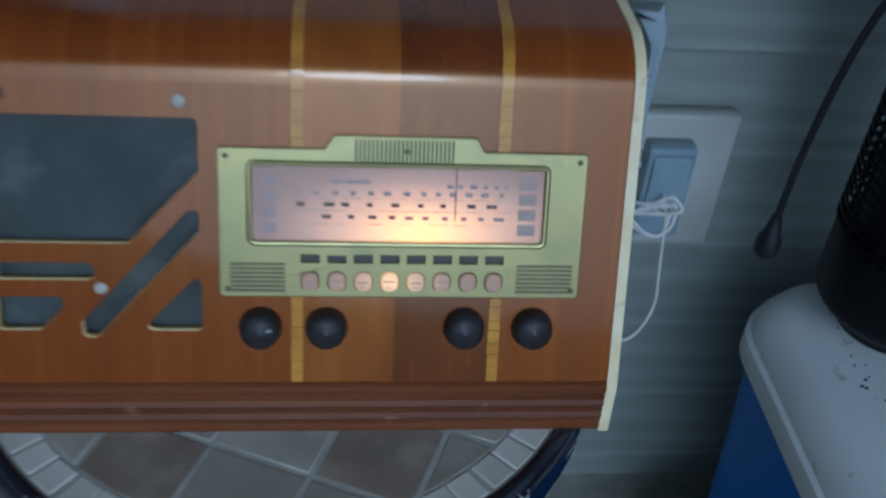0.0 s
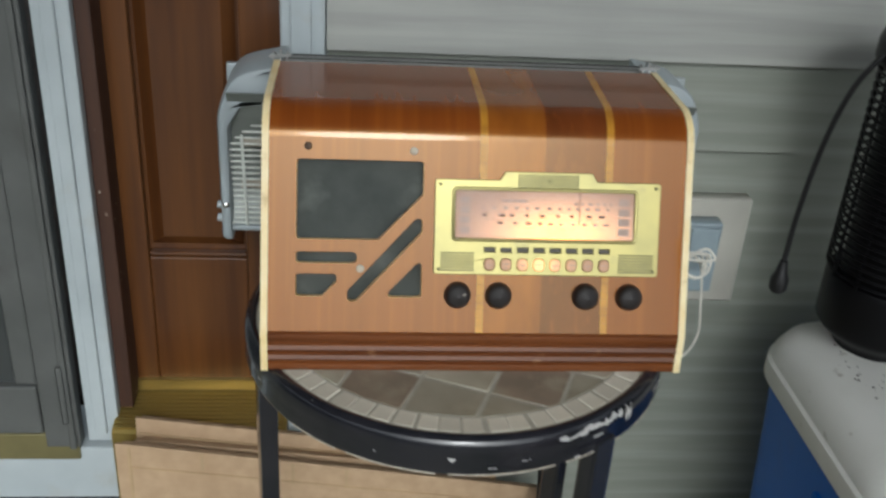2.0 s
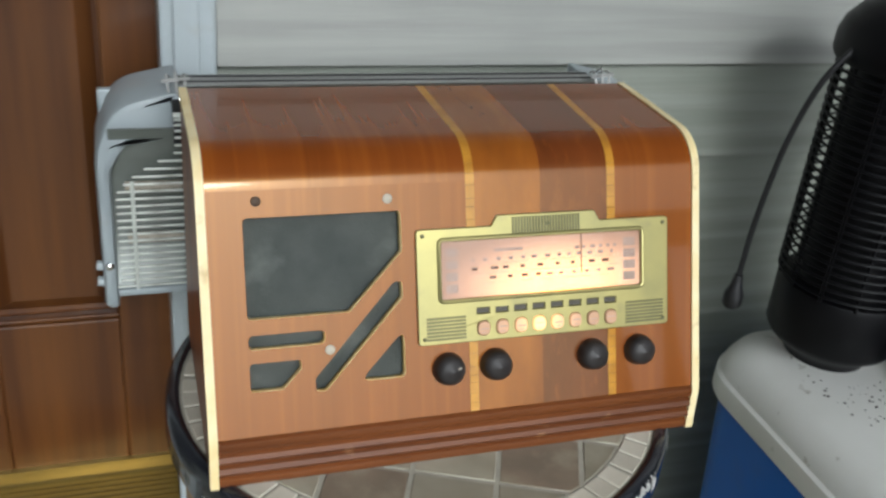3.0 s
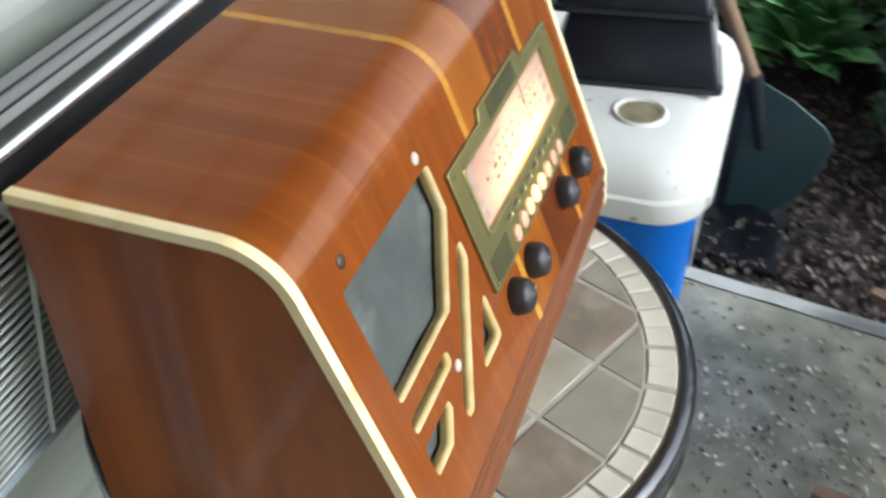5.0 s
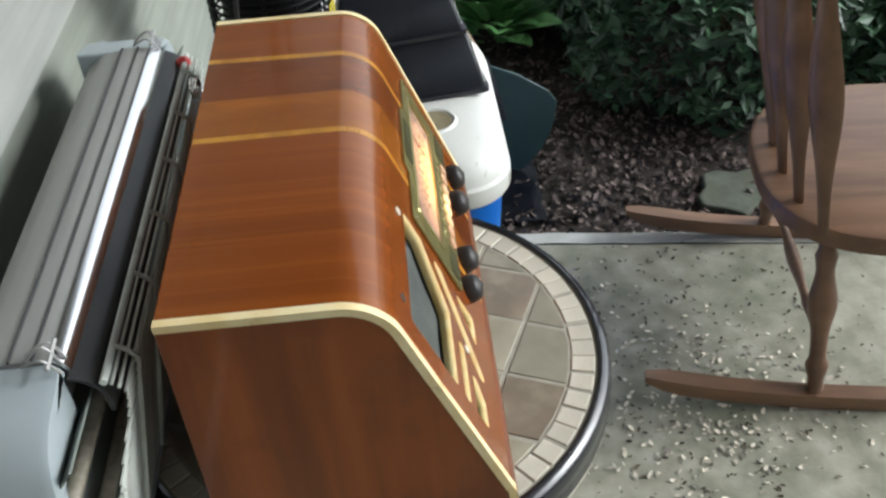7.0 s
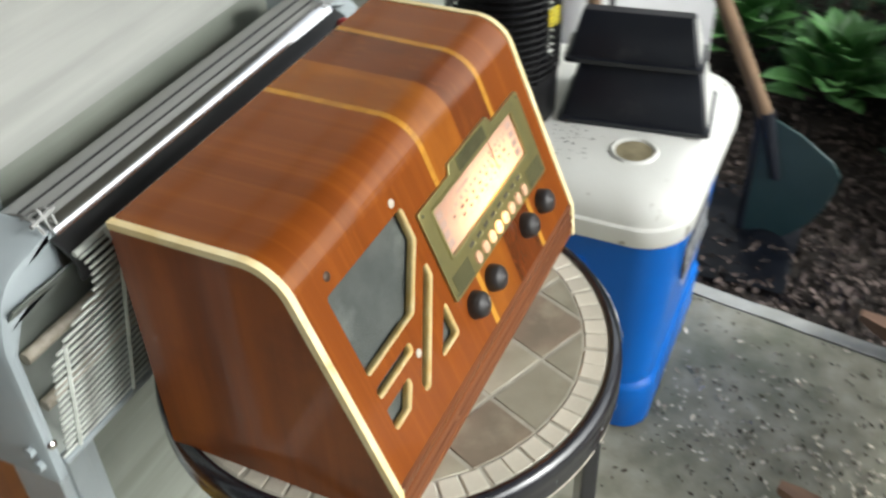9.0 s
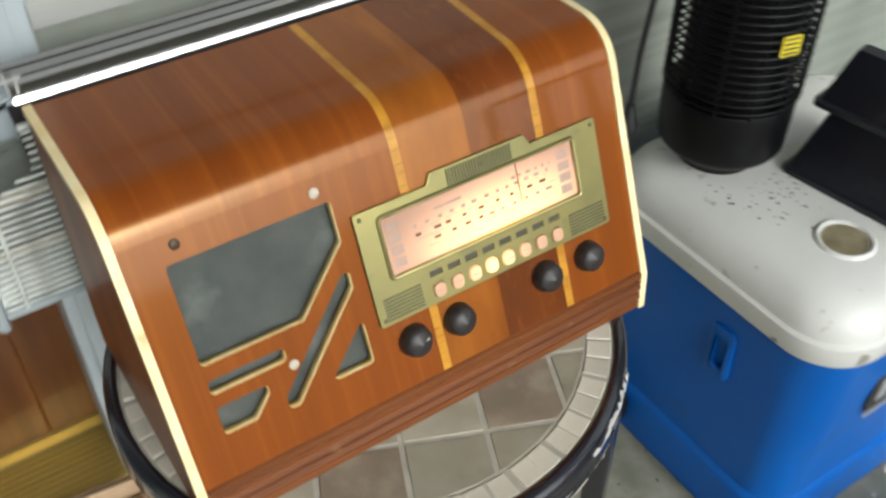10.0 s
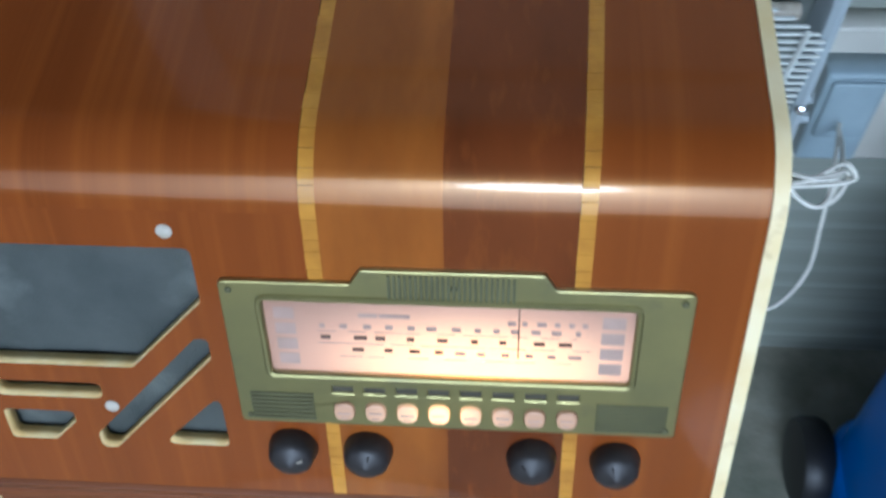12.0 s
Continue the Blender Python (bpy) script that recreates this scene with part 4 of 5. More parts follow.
# ---------------------------------------------------------------- black cage lamp standing on the lid
LID_TOP = 0.477 * TALL
zap = thing("bug_zapper", (0.655, 0.262, LID_TOP), "tall black insect zapper with a ribbed cage, standing on the cooler", "bug zapper")
part("foot", lathe([(0, 0), (0.058, 0), (0.060, 0.006), (0.066, 0.016), (0.086, 0.03), (0.092, 0.04), (0.093, 0.11), (0.090, 0.118), (0.03, 0.120), (0, 0.120)], 32), zapper_black, zap, "solid black lower housing", smooth=True)
part("inner_tube", lathe([(0.074, 0.118), (0.076, 0.43), (0, 0.43)], 32), zapper_black, zap, smooth=True)
ring_pts = [(0.0945 * math.cos(2 * math.pi * k / 32), 0.0945 * math.sin(2 * math.pi * k / 32), 0) for k in range(32)]
first = part("cage_ring", sweep(bmesh.new(), ring_pts, 0.0021, 5, True), zapper_black, zap, smooth=True, m=pose(0, 0, 0.128))
for k in range(1, 25):
    again(first, pose(0, 0, 0.128 + 0.0122 * k), zap)
first = part("cage_bar", sweep(bmesh.new(), [(0.091, 0, 0.116), (0.091, 0, 0.436)], 0.0028, 5), zapper_black, zap, smooth=True)
for k in range(1, 12):
    again(first, pose(0, 0, 0, 0, 0, 30 * k), zap)
part("cap", lathe([(0.088, 0.428), (0.100, 0.432), (0.104, 0.440), (0.104, 0.462), (0.098, 0.480), (0.082, 0.50), (0.05, 0.515), (0.03, 0.53), (0, 0.535)], 32), zapper_black, zap, "black domed cap", smooth=True)
lab = part("label", plate([rounded([(-0.014, -0.015), (0.014, -0.015), (0.014, 0.015), (-0.014, 0.015)], 0.004)], 0.001), label_yellow, zap, "yellow warning label", m=pose(-0.022, -0.0950, 0.232, 90, 0, -13))
b = bmesh.new()
for k in range(4):
    box(b, -0.011, 0.011, -0.012 + 0.007 * k, -0.0095 + 0.007 * k, 0.001, 0.0014)
part("letter_bar", b, print_ink, lab)
b = bmesh.new()
sweep(b, smooth_path([(0.570, 0.262, 0.965), (0.552, 0.266, 0.955), (0.528, 0.278, 0.905), (0.514, 0.292, 0.82), (0.506, 0.300, 0.71), (0.504, 0.302, 0.625)], 8), 0.0042, 8)
cord = tagged(part("power_cord", b, black_rubber, smooth=True), "black power cord hanging from the insect zapper", "cord")
pl = part("plug", lathe([(0, 0), (0.010, 0.0), (0.014, 0.006), (0.014, 0.022), (0.009, 0.034), (0.006, 0.052), (0, 0.054)], 16), black_rubber, cord, "moulded black plug", smooth=True, m=pose(0.504, 0.302, 0.572))

# ---------------------------------------------------------------- two upturned black trough planters on the lid
def trough(length, depth, height, ridge, lip):
    """An upturned flared trough with a narrow bottom; its open rim stands below."""
    a, c, k = length / 2, depth / 2, 0.84
    rim = loft([(0.0, -a, a, -c, c, 0.010), (0.0, -a - lip, a + lip, -c - lip, c + lip, 0.012), (0.008, -a - lip, a + lip, -c - lip, c + lip, 0.012), (0.0105, -a - 0.001, a + 0.001, -c - 0.001, c + 0.001, 0.010)], 4)
    shell = loft([(0.004, -a, a, -c, c, 0.008), (0.012, -a + 0.001, a - 0.001, -c + 0.001, c - 0.001, 0.008), (height - 0.004, -a * k, a * k, -ridge / 2, ridge / 2, 0.007), (height, -a * k + 0.003, a * k - 0.003, -ridge / 2 + 0.004, ridge / 2 - 0.004, 0.003)], 4)
    end = bmesh.new()
    face = [(-c + 0.010, 0.013), (c - 0.010, 0.013), (ridge / 2 - 0.007, height - 0.006), (-ridge / 2 + 0.007, height - 0.006)]
    top = height - 0.006
    def run(z):
        return -a + (a - a * k) * (z - 0.004) / (height - 0.008)
    near = [end.verts.new((run(z) - 0.0022, y, z)) for y, z in face]
    inner = [end.verts.new((run(z) + 0.002, y, z)) for y, z in face]
    end.faces.new(near), end.faces.new(inner[::-1])
    for q in range(4):
        end.faces.new((near[q], near[(q + 1) % 4], inner[(q + 1) % 4], inner[q]))
    return rim, shell, end
for z, dx, dy, size, turn in ((LID_TOP + 0.001, 0.797, 0.056, (0.255, 0.150, 0.097, 0.072), 98), (LID_TOP + 0.099, 0.806, 0.072, (0.228, 0.094, 0.082, 0.030), 99)):
    t = thing("planter_trough", (dx, dy, z), "upturned black plastic planter trough with white end, stacked on the cooler", "planter", "stacked black planter troughs", turn)
    rim, shell, end = trough(*size, 0.006)
    part("shell", shell, black_plastic, t, smooth=True)
    part("rim", rim, black_plastic, t, smooth=True)
    part("end_panel", end, cooler_white, t, "white end face")

# ---------------------------------------------------------------- outlet, wires
outlet = thing("wall_outlet", (0.434, WALL_Y, 0.550), "outdoor outlet with blue-grey cover on a beige mounting plate", "outlet")
part("plate", plate([rounded([(-0.080, -0.097), (0.080, -0.097), (0.080, 0.097), (-0.080, 0.097)], 0.004)], 0.03, 0.004), plate_beige, outlet, m=pose(0, -0.0005, 0, 90))
part("cover_box", plate([rounded([(-0.034, -0.063), (0.026, -0.063), (0.026, 0.066), (-0.034, 0.066)], 0.005)], 0.030, 0.005), box_blue_grey, outlet, "blue-grey weatherproof cover", m=pose(0, -0.029, 0, 90))
part("cover_door", plate([rounded([(-0.028, -0.020), (0.020, -0.020), (0.020, 0.058), (-0.028, 0.058)], 0.005)], 0.006, 0.002), box_blue_grey, outlet, m=pose(0, -0.058, 0, 90))
random.seed(4)
loop = [(0.262, 0.280, 0.655), (0.310, 0.300, 0.630)]
for k in range(34):
    a = k * 0.62
    r = 0.028 + 0.007 * math.sin(k * 0.37)
    loop.append((0.372 + 0.006 * math.sin(k * 0.5) + r * math.cos(a), 0.322 + 0.010 * math.sin(k * 1.3), 0.607 + 0.004 * math.cos(k) + 0.75 * r * math.sin(a)))
loop += [(0.405, 0.35, 0.585), (0.420, 0.40, 0.565), (0.428, 0.438, 0.545)]
b = bmesh.new()
sweep(b, smooth_path(loop, 5), 0.0021, 6)
tagged(part("coiled_wire", b, white_wire, smooth=True), "loose coil of thin cream wire by the outlet", "wire")
b = bmesh.new()
sweep(b, smooth_path([(0.424, 0.43, 0.560), (0.410, 0.37, 0.555), (0.401, 0.33, 0.525), (0.393, 0.30, 0.490), (0.361, 0.275, 0.466), (0.315, 0.275, 0.480), (0.272, 0.278, 0.560), (0.258, 0.279, 0.640), (0.235, 0.276, 0.68)], 6), 0.0019, 6)
tagged(part("aerial_wire", b, white_wire, smooth=True), "thin cream wire looping out behind the radio", "wire")
b = bmesh.new()
sweep(b, smooth_path([(0.15, 0.385, 0.640), (0.168, 0.375, 0.58), (0.180, 0.365, 0.45), (0.186, 0.36, 0.30), (0.190, 0.36, 0.12), (0.21, 0.355, FLOOR + 0.006)], 6), 0.0035, 6)
tagged(part("power_cord", b, black_rubber, smooth=True), "black cord hanging down behind the stool", "cord")

# ---------------------------------------------------------------- flattened cartons below the stool
def carton(at, outline, lean, turn, label, folds, lid_line):
    """A flattened carton: two sheets of board, creased, leaning back against the sill."""
    c = thing("flattened_carton", at, label, "cardboard", "flattened cartons under the stool", turn)
    tilt = pose(0, 0, 0, 90 - lean)
    part("front_sheet", plate([outline], 0.005, 0.0012), cardboard, c, m=tilt)
    part("back_sheet", plate([[(x * 0.985 + 0.004, z - 0.006 if z > 0 else z) for x, z in outline]], 0.005), cardboard, c, m=Matrix.Translation((0, 0.012, 0)) @ tilt)
    for x, z0, z1 in folds:
        b = bmesh.new()
        box(b, x - 0.0025, x + 0.0025, z0, z1, 0.005, 0.0056)
        part("crease", b, tape, c, m=tilt)
    if lid_line:
        b = bmesh.new()
        (xa, za), (xb, zb) = lid_line
        sweep(b, [(xa, za, 0.0052), (xb, zb, 0.0052)], 0.0016, 5)
        part("flap_crease", b, tape, c, m=tilt)
    return c, tilt
big, tilt = carton((-0.17, 0.372, 0), [(-0.365, FLOOR), (0.366, FLOOR), (0.366, 0.118), (-0.364, 0.216), (-0.368, 0.214)], 2, 0, "flattened brown corrugated carton with printed front, under the stool", ((-0.225, 0.16, 0.196), (-0.072, 0.13, 0.174), (0.02, 0.12, 0.162), (-0.345, 0.0, 0.21)), ((-0.345, 0.168), (0.364, 0.082)))
for k in range(16):
    b = bmesh.new()
    box(b, -0.092 + 0.0130 * k, -0.0855 + 0.0130 * k, 0.012 + 0.006 * (k % 3), 0.048, 0.005, 0.0056)
    part("printed_bar", b, print_ink, big, m=tilt)
b = bmesh.new()
box(b, -0.100, 0.120, 0.055, 0.058, 0.005, 0.0056)
part("printed_bar", b, print_ink, big, m=tilt)
carton((-0.21, 0.405, 0), [(-0.315, FLOOR), (0.33, FLOOR), (0.33, 0.128), (0.10, 0.152), (-0.30, 0.196), (-0.33, 0.172)], 3, 0, "flattened plain brown carton leaning behind another", ((0.05, 0.05, 0.15),), None)
carton((-0.24, 0.434, 0), [(-0.285, FLOOR), (0.28, FLOOR), (0.28, 0.150), (-0.275, 0.222)], 2, 0, "flattened plain brown carton against the doorstep", (), ((-0.27, 0.19), (0.27, 0.125)))

# ---------------------------------------------------------------- rocking chair
chair = thing("rocking_chair", (0.656, -0.804, FLOOR), "turned brown wooden rocking chair facing away, on the porch", "chair", "", -9)
def arc_rocker(x):
    b = bmesh.new()
    n = 28
    rings = []
    for k in range(n + 1):
        f = k / n
        y = 0.43 - 0.98 * f
        z = 0.002 + 0.17 * (f - 0.5) ** 2 + (0.006 * (1 - f / 0.15) if f < 0.15 else 0)
        tip = min(k, n - k)
        h = 0.034 * (0.45, 0.86, 1)[min(tip, 2)]
        w = (0.55, 0.9, 1)[min(tip, 2)]
        low = 0.034 * (0.4, 0.1, 0)[min(tip, 2)]
        rings.append([b.verts.new((x + dx * w, y, z + dz)) for dx, dz in ((-0.016, low), (0.016, low), (0.019, low + h * 0.5), (0.017, low + h), (-0.017, low + h), (-0.019, low + h * 0.5))])
    for a, c in zip(rings, rings[1:]):
        for k in range(6):
            b.faces.new((a[k], a[(k + 1) % 6], c[(k + 1) % 6], c[k]))
    b.faces.new(rings[0]), b.faces.new(rings[-1])
    part("rocker", b, rocker_wood, chair, smooth=True)
for x in (-0.260, 0.260):
    arc_rocker(x)
def turned(name, p, q, r, bulges):
    p, q = Vector(p), Vector(q)
    pts = [p.lerp(q, k / 24) for k in range(25)]
    rad = [r * (0.72 + 0.55 * math.exp(-((k / 24 - bulges[0]) / 0.13) ** 2) + (0.35 * math.exp(-((k / 24 - bulges[1]) / 0.04) ** 2)) + (0.3 * math.exp(-((k / 24 - bulges[2]) / 0.03) ** 2))) for k in range(25)]
    b = bmesh.new()
    sweep(b, pts, rad, 10)
    part(name, b, rocker_wood, chair, smooth=True)
for sx in (-0.260, 0.260):
    turned("leg", (sx, 0.110, 0.045), (sx * 0.72, 0.130, 0.382), 0.021, (0.55, 0.15, 0.82))
    turned("leg", (sx, -0.30, 0.045), (sx * 0.75, -0.13, 0.382), 0.021, (0.55, 0.15, 0.82))
turned("stretcher", (-0.228, 0.116, 0.15), (0.228, 0.116, 0.15), 0.011, (0.5, 0.2, 0.8))
seat_out = [(0.255 * math.copysign(abs(math.cos(a)) ** 0.75, math.cos(a)), -0.09 + 0.255 * math.copysign(abs(math.sin(a)) ** 0.8, math.sin(a))) for a in (2 * math.pi * k / 48 for k in range(48))]
part("seat", plate([seat_out], 0.036, 0.010), rocker_wood, chair, "solid shaped wooden seat", smooth=True, m=pose(-0.01, 0.065, 0.374, -3))
def arrow_spindle(p, q):
    """A flat spindle, thin at the foot and broad above the middle."""
    p, q = Vector(p), Vector(q)
    b = bmesh.new()
    sweep(b, [p.lerp(q, k / 20) for k in range(21)], [0.010 + 0.021 * math.exp(-((k / 20 - 0.45) / 0.22) ** 2) for k in range(21)], 10, flat=0.42)
    part("spindle", b, rocker_wood, chair, smooth=True)
for k in range(6):
    f = (k - 2.5) / 2.5
    arrow_spindle((0.225 * f - 0.01, 0.190 - 0.035 * f * f, 0.402), (0.250 * f - 0.01, 0.295 - 0.03 * f * f, 1.02))
crest = bmesh.new()
sweep(crest, smooth_path([(0.25 * f, 0.300 - 0.035 * f * f, 1.06) for f in (-1, -0.5, 0, 0.5, 1)], 5), 0.045, 10, flat=0.28)
part("crest_rail", crest, rocker_wood, chair, smooth=True)

# ---------------------------------------------------------------- garden: leaf litter, hosta, shrubs, round plastic lid, poles
def edge_x(y):
    return 1.150 + 0.145 * (y - 0.62)
def leaves(name, mat, count, place, size, label, category, seed):
    random.seed(seed)
    verts, faces = [], []
    for k in range(count):
        x, y, z, tilt = place()
        s, a = size * random.uniform(0.5, 1.5), random.uniform(0, 6.283)
        t, t2 = random.gauss(0, tilt), random.gauss(0, tilt)
        m = Matrix.Translation((x, y, z)) @ Euler((t, t2, a)).to_matrix().to_4x4()
        cup = random.uniform(-0.25, 0.35) * s
        base = len(verts)
        for p in ((-s, 0, cup), (-0.3 * s, 0.45 * s, 0), (0.45 * s, 0.4 * s, 0), (s, 0, cup * 0.8), (0.45 * s, -0.4 * s, 0), (-0.3 * s, -0.45 * s, 0), (0, 0, -0.1 * s)):
            verts.append(tuple(m @ Vector(p)))
        faces += [(base + q, base + (q + 1) % 6, base + 6) for q in range(6)]
    me = bpy.data.meshes.new(name)
    me.from_pydata(verts, [], faces)
    me.materials.append(mat)
    return tagged(new(name, me), label, category, "", "stuff")
def litter_place():
    y = random.uniform(-1.7, 1.2)
    x = edge_x(y) + abs(random.gauss(0, 0.75))
    return x, y, ground_height(x, y) + random.uniform(0.003, 0.024), 0.5
leaves("leaf_litter", litter, 16000, litter_place, 0.0112, "brown fallen leaves covering the garden soil", "leaves", 12)
random.seed(41)
HEAPS = [(random.gauss(0.50, 0.15), random.gauss(-0.37, 0.15)) for k in range(26)]
def husk_place():
    while True:
        cx, cy = random.choice(HEAPS)
        x, y = random.gauss(cx, 0.075), random.gauss(cy, 0.075)
        if x < edge_x(y) - 0.05:
            return x, y, FLOOR + 0.0045, 0.22
leaves("seed_husks", husk, 640, husk_place, 0.0064, "pale seed husks scattered on the concrete", "husks", 13)
def grit_place():
    while True:
        x, y = random.gauss(0.55, 0.35), random.gauss(-0.45, 0.35)
        if x < edge_x(y) - 0.05 and y < 0.45:
            return x, y, FLOOR + 0.003, 0.2
leaves("grit", debris_dark, 800, grit_place, 0.0048, "dark crumbs and leaf scraps on the concrete", "debris", 14)

def broad_leaf(length, width):
    b = bmesh.new()
    rows = []
    for k in range(9):
        f = k / 8
        w = width * math.sin(math.pi * min(1, f * 0.93 + 0.07)) ** 0.8 * (1 - 0.25 * f)
        zc = 0.35 * length * f * (1 - 1.15 * f)
        rows.append([b.verts.new((w * s, length * f, zc + 0.22 * abs(s) * w + (0.004 if abs(s) == 0.5 else 0))) for s in (-1, -0.5, 0, 0.5, 1)])
    for a, c in zip(rows, rows[1:]):
        for k in range(4):
            b.faces.new((a[k], a[k + 1], c[k + 1], c[k]))
    return b
def hosta(at, count, size, seed):
    random.seed(seed)
    h = thing("hosta", at, "leafy bright green hosta growing at the porch edge", "plant", "hostas in the garden bed")
    first = None
    for k in range(count):
        a, tier = 360 * k * 0.382, k / count
        m = pose(0, 0, 0.03 + 0.16 * (1 - tier) * size / 0.2, 20 + 38 * (1 - tier) + random.uniform(-8, 8), random.uniform(-12, 12), a + random.uniform(-15, 15)) @ Matrix.Translation((0, 0.03 + 0.05 * tier, 0)) @ Matrix.Scale(random.uniform(0.75, 1.2), 4)
        if first is None:
            first = part("leaf", broad_leaf(size, size * 0.30), leaf_green, h, smooth=True, m=m)
        else:
            again(first, m, h)
    return h
hosta((2.00, -0.24, -0.11), 56, 0.16, 1)
hosta((2.20, -0.52, -0.11), 46, 0.16, 2)
hosta((2.22, 0.06, -0.11), 40, 0.16, 3)

def shrub(at, r, h, count, seed):
    random.seed(seed)
    s = thing("shrub", at, "dense dark green shrub in the shade behind the porch", "shrub", "garden shrubs")
    b = bmesh.new()
    for k in range(7):
        a = random.uniform(0, 6.28)
        sweep(b, smooth_path([(0, 0, 0), (0.2 * r * math.cos(a), 0.2 * r * math.sin(a), 0.4 * h), (0.7 * r * math.cos(a), 0.7 * r * math.sin(a), 0.85 * h)], 4), [0.014 - 0.0012 * q for q in range(9)], 5)
    part("stems", b, pole_wood, s)
    verts, faces = [], []
    for k in range(count):
        u, a = random.uniform(0, 1), random.uniform(0, 6.283)
        zz = random.uniform(0.02, 1)
        rr = r * math.sqrt(max(0.02, 1 - (zz * 1.05 - 0.35) ** 2 * 1.5)) * (0.55 + 0.45 * u ** 0.4) * (1 + 0.3 * noise.noise(Vector((math.cos(a) * 2, math.sin(a) * 2, zz * 3 + seed))))
        c = Vector((rr * math.cos(a), rr * math.sin(a), zz * h))
        sz = random.uniform(0.018, 0.042)
        m = Matrix.Translation(c) @ Euler((random.uniform(-0.9, 0.9), random.uniform(-0.9, 0.9), random.uniform(0, 6.28))).to_matrix().to_4x4()
        base = len(verts)
        for p in ((-sz, 0, 0), (0, 0.42 * sz, 0.15 * sz), (sz, 0, 0), (0, -0.42 * sz, 0.15 * sz)):
            verts.append(tuple(m @ Vector(p)))
        faces.append((base, base + 1, base + 2, base + 3))
    me = bpy.data.meshes.new("foliage")
    me.from_pydata(verts, [], faces)
    me.materials.append(shrub_green)
    o = new("foliage", me)
    o.parent = s
    tagged(o, kind="stuff")
for at, r, h, c, sd in (((1.98, -0.98, -0.12), 0.58, 0.62, 8000, 1), ((2.75, -0.25, -0.12), 0.60, 0.7, 6000, 2), ((1.95, -1.75, -0.12), 0.55, 0.6, 6000, 3), ((2.9, 1.0, -0.12), 0.6, 0.9, 4500, 4), ((3.6, -1.2, -0.13), 0.8, 1.2, 5000, 5), ((2.9, -2.5, -0.12), 0.7, 0.9, 4500, 6)):
    shrub(at, r, h, c, sd)

shovel = thing("snow_shovel", (1.32, -0.125, -0.115), "dark green plastic shovel with wooden handle standing in the bed", "shovel")
blade = [(0.004, 0.0), (-0.055, 0.012), (-0.105, 0.040), (-0.145, 0.085), (-0.170, 0.135), (-0.184, 0.185), (-0.188, 0.235), (-0.165, 0.268), (-0.09, 0.320), (-0.02, 0.352), (0.004, 0.355)]
part("blade", plate([[(-x, z) for x, z in blade]], 0.006, 0.002), green_plastic, shovel, "curved dark green blade", m=Matrix(((0, 0, -1, 0), (-1, 0, 0, 0), (0, 1, 0, 0), (0, 0, 0, 1))))
b = bmesh.new()
box(b, -0.010, 0.006, 0.002, 0.020, 0.0, 0.36, 0.004)
part("blade_edge", b, black_plastic, shovel)
b = bmesh.new()
sweep(b, [(-0.012, -0.05, 0.20), (-0.010, 0.0, 0.37)], [0.012, 0.019], 10)
part("socket", b, black_plastic, shovel, smooth=True)
b = bmesh.new()
sweep(b, [(-0.010, 0.0, 0.36), (-0.02, 0.62, 1.55)], 0.018, 10)
part("handle", b, pole_wood, shovel, "brown wooden handle", smooth=True)
stone_line = [(0.085 * (1 + 0.16 * math.sin(2.3 * k) + 0.08 * math.cos(5.1 * k)) * math.cos(2 * math.pi * k / 14), 0.105 * (1 + 0.14 * math.cos(1.7 * k)) * math.sin(2 * math.pi * k / 14)) for k in range(14)]
stone = part("stepping_stone", plate([rounded(stone_line, 0.012, 2)], 0.030, 0.006), stone_green, m=pose(1.155, -0.75, -0.118, 2, -3, 20))
tagged(stone, "flat grey-green stone lying in the leaf litter", "stone")
random.seed(9)
b = bmesh.new()
cells = [[b.verts.new((1.110 + 0.40 * i / 14, -0.26 + 0.62 * j / 20, ground_height(1.110 + 0.40 * i / 14, -0.26 + 0.62 * j / 20) + 0.018 + 0.03 * abs(noise.noise(Vector((i * 0.5, j * 0.45, 2)))) * math.sin(math.pi * i / 14))) for i in range(15)] for j in range(21)]
for j in range(20):
    for i in range(14):
        b.faces.new((cells[j][i], cells[j][i + 1], cells[j + 1][i + 1], cells[j + 1][i]))
bmesh.ops.solidify(b, geom=b.faces[:], thickness=0.003)
tagged(part("weed_fabric", b, black_plastic, smooth=True), "rumpled black weed fabric on the soil beside the slab", "fabric")
b = bmesh.new()
sweep(b, [(1.63, 0.385, -0.12), (1.62, 0.40, 1.9)], 0.020, 10)
tagged(part("garden_pole", b, pole_wood, smooth=True), "brown wooden pole standing by the house wall", "pole")
b = bmesh.new()
sweep(b, [(1.66, 0.345, -0.12), (1.68, 0.365, 1.8)], 0.009, 8)
tagged(part("garden_pole", b, black_rubber, smooth=True), "thin black pole leaning by the house wall", "pole")

# far trees all round, unseen; heights set to mask or admit skylight
random.seed(31)
far = bmesh.new()
R, n = 26.0, 180
lo = [far.verts.new((R * math.cos(2 * math.pi * k / n), R * math.sin(2 * math.pi * k / n), -1.5)) for k in range(n)]
hi = []
for k in range(n):
    a = 2 * math.pi * k / n
    east = min(abs(a - radians(22)), abs(a - radians(382)))
    h = (9.0 + 11.0 * math.exp(-(east / radians(48)) ** 4)) * (1 - 0.86 * math.exp(-((a - radians(300)) / radians(56)) ** 4)) + 1.2 * noise.noise(Vector((math.cos(a) * 3, math.sin(a) * 3, 0))) + 0.8 * noise.noise(Vector((math.cos(a) * 14, math.sin(a) * 14, 5)))
    hi.append(far.verts.new((R * math.cos(a), R * math.sin(a), h)))
for k in range(n):
    far.faces.new((lo[k], lo[(k + 1) % n], hi[(k + 1) % n], hi[k]))
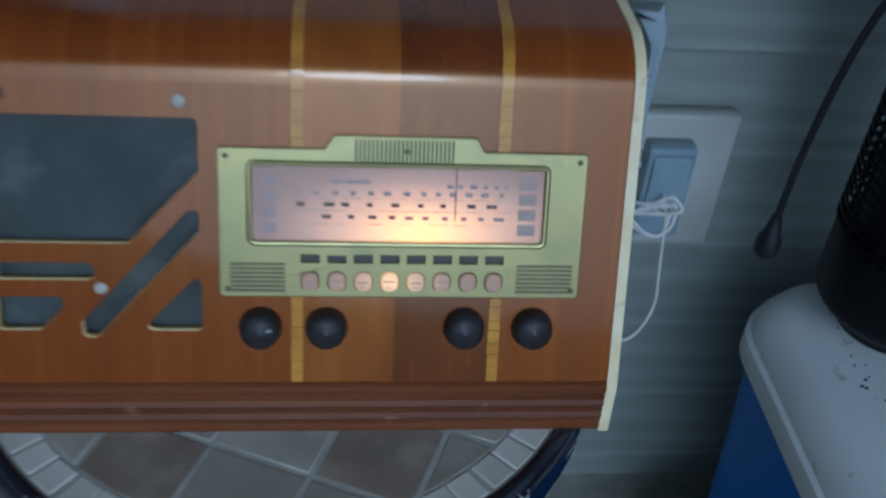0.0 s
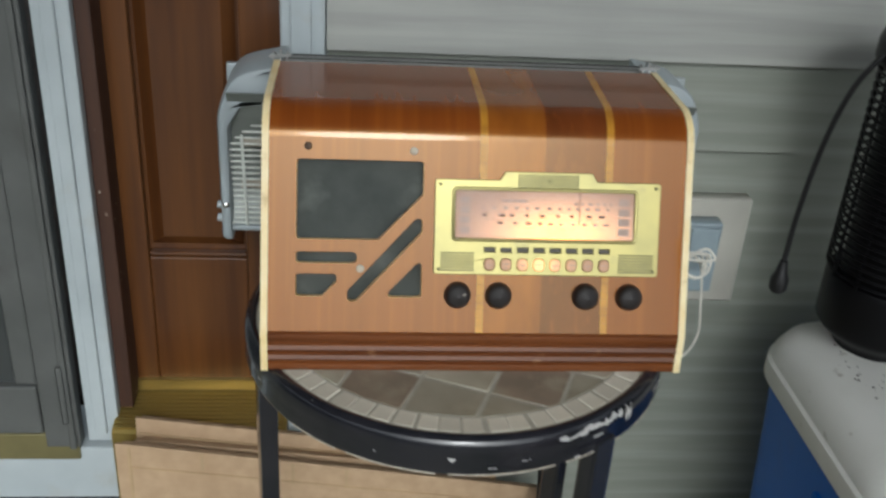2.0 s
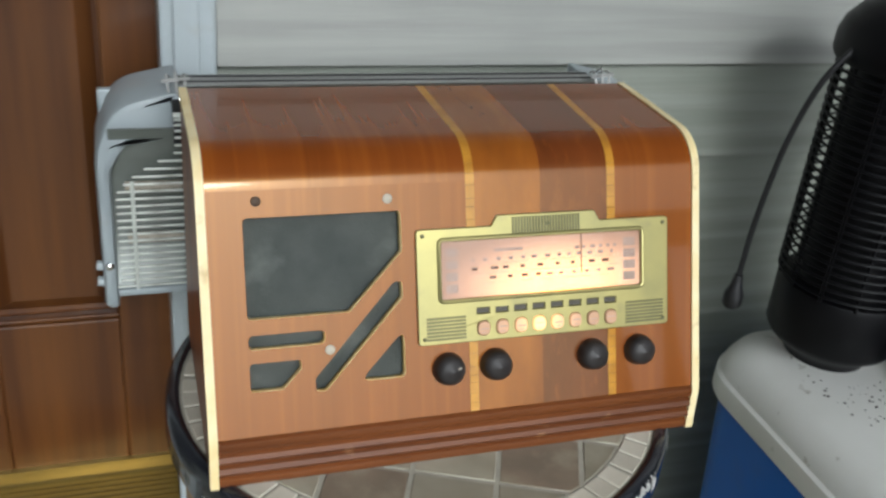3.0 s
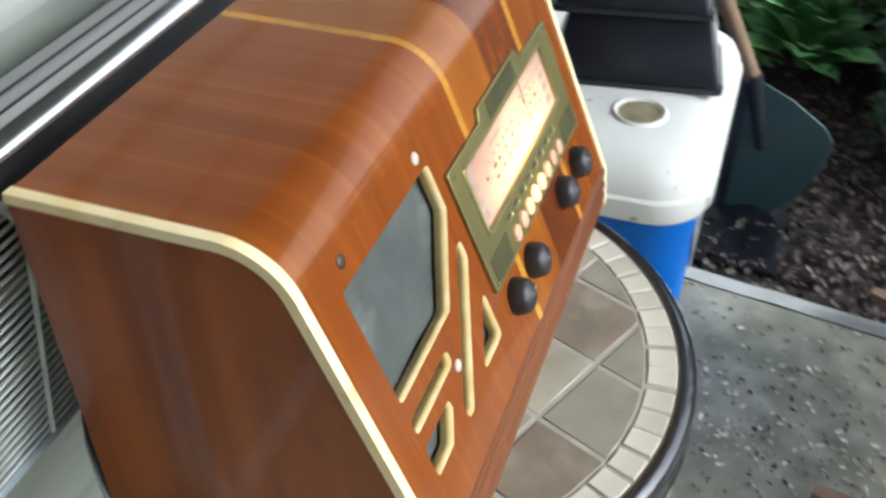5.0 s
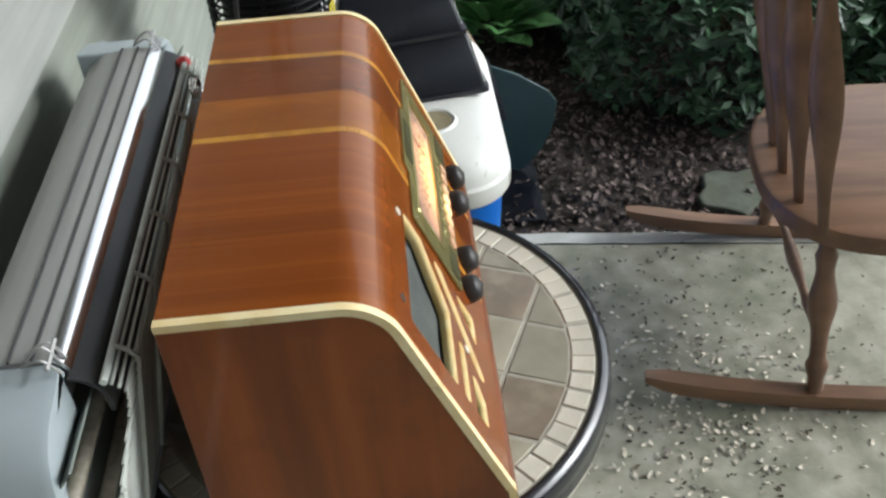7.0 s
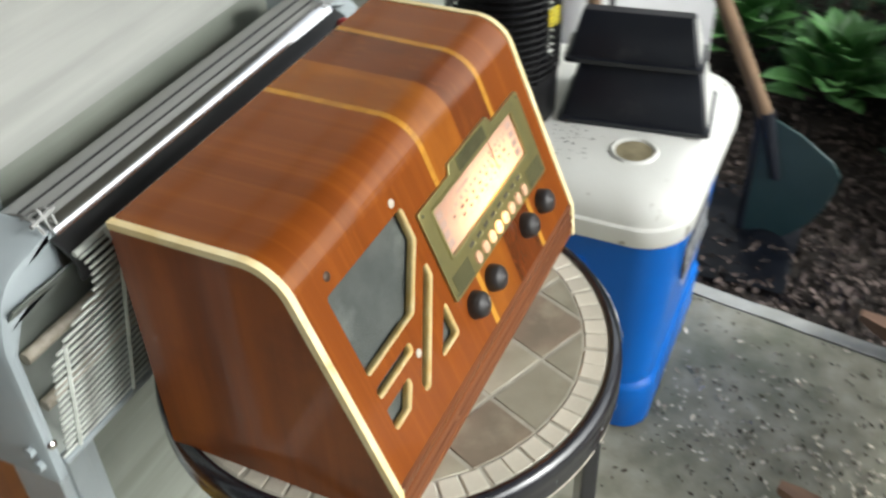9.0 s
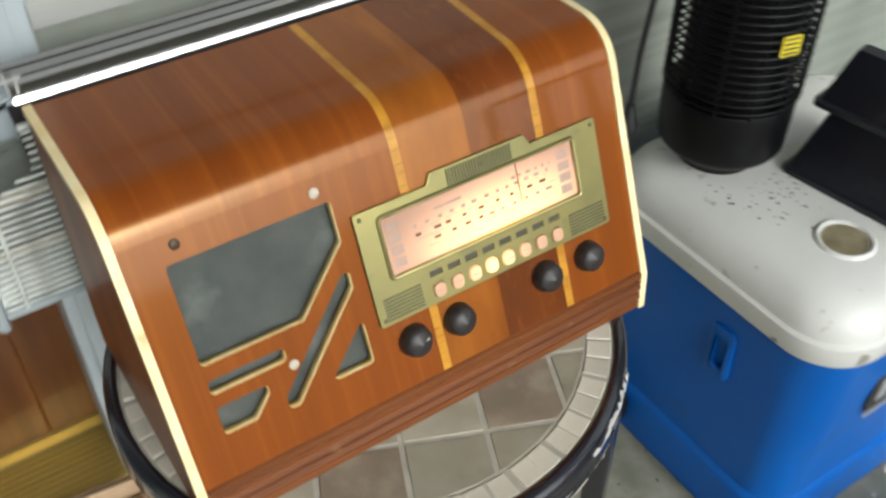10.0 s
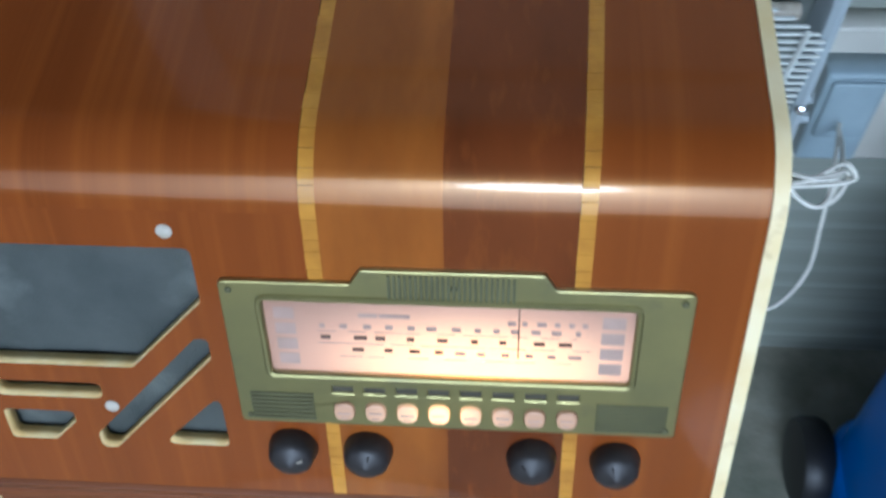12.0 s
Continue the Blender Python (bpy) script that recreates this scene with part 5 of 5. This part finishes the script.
structure("backdrop", far, tree_mass, "unseen dark tree ring, its heights set to mask or admit skylight")

# ---------------------------------------------------------------- lapped boards of the wall, one by one
wall = bpy.data.objects["wall_north"]
def lap(x0, x1):
    b = bmesh.new()
    ring = [(WALL_Y - 0.012, 0.0), (WALL_Y - 0.0115, 0.004), (WALL_Y + 0.010, COURSE + 0.018), (WALL_Y + 0.0115, COURSE + 0.018), (WALL_Y + 0.0115, 0.0)]
    A = [b.verts.new((x0, y, z)) for y, z in ring]
    B = [b.verts.new((x1, y, z)) for y, z in ring]
    for k in range(5):
        b.faces.new((A[k], A[(k + 1) % 5], B[(k + 1) % 5], B[k]))
    b.faces.new(A), b.faces.new(B[::-1])
    return b
for x0, x1, rows in ((-0.190, 1.735, range(-1, 20)), (-4.0, -1.42, range(-1, 20))):
    board = None
    # boards from course 6 up take the paler tone
    for k in rows:
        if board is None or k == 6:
            board = part("siding_board", lap(x0, x1), siding_pale if k >= 6 else siding_paint, wall, "paler upper board" if k >= 6 else "", m=pose(0, 0, COURSE * k))
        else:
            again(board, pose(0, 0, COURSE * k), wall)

# ---------------------------------------------------------------- mosaic of the stool top, tile by tile
random.seed(17)
N_RING = 60
def prism_tile(outline, h, bev=0.0014):
    return plate([outline], h, bev)
r0, r1 = SR - 0.027, SR - 0.0015
half = math.pi / N_RING - 0.0062
wedge = [(r0 * math.sin(-half), r0 * math.cos(half)), (r1 * math.sin(-half), r1 * math.cos(half)), (0, r1), (r1 * math.sin(half), r1 * math.cos(half)), (r0 * math.sin(half), r0 * math.cos(half))][::-1]
first = part("tile", prism_tile(rounded(wedge, 0.0015, 2), 0.0045), tile_white, stool, m=pose(0, 0, 0.6255))
for k in range(1, N_RING):
    again(first, pose(random.uniform(-0.0006, 0.0006), 0, 0.6255 + random.uniform(-0.0004, 0.0003), 0, 0, 360 * k / N_RING + random.uniform(-0.5, 0.5)), stool)
def clipped(poly, r):
    for k in range(40):
        a = 2 * math.pi * k / 40
        nx, ny = math.cos(a), math.sin(a)
        out = []
        for i, p in enumerate(poly):
            q = poly[(i + 1) % len(poly)]
            dp, dq = r - (p[0] * nx + p[1] * ny), r - (q[0] * nx + q[1] * ny)
            if dp >= 0:
                out.append(p)
            if dp * dq < 0:
                f = dp / (dp - dq)
                out.append((p[0] + (q[0] - p[0]) * f, p[1] + (q[1] - p[1]) * f))
        poly = out
        if len(poly) < 3:
            return None
    return poly
TS, TA = 0.082, radians(-23)
for i in range(-3, 3):
    for j in range(-3, 3):
        g = 0.0026
        sq = [(i * TS + g, j * TS + g), ((i + 1) * TS - g, j * TS + g), ((i + 1) * TS - g, (j + 1) * TS - g), (i * TS + g, (j + 1) * TS - g)]
        sq = [(x * math.cos(TA) - y * math.sin(TA) + 0.012, x * math.sin(TA) + y * math.cos(TA)) for x, y in sq]
        poly = clipped(sq, r0 - 0.003)
        if not poly:
            continue
        area = abs(sum(p[0] * q[1] - q[0] * p[1] for p, q in zip(poly, poly[1:] + poly[:1]))) / 2
        if area < 0.0003:
            continue
        part("tile", prism_tile(poly, 0.0042, 0.0008), tile_brown if (sum(p[0] for p in poly) / len(poly) + 0.085) ** 2 + (sum(p[1] for p in poly) / len(poly) + 0.155) ** 2 < 0.0016 or (i * 2 + j * 3) % 7 == 3 else tile_slate, stool, m=pose(0, 0, 0.6256 + random.uniform(-0.0004, 0.0003)))
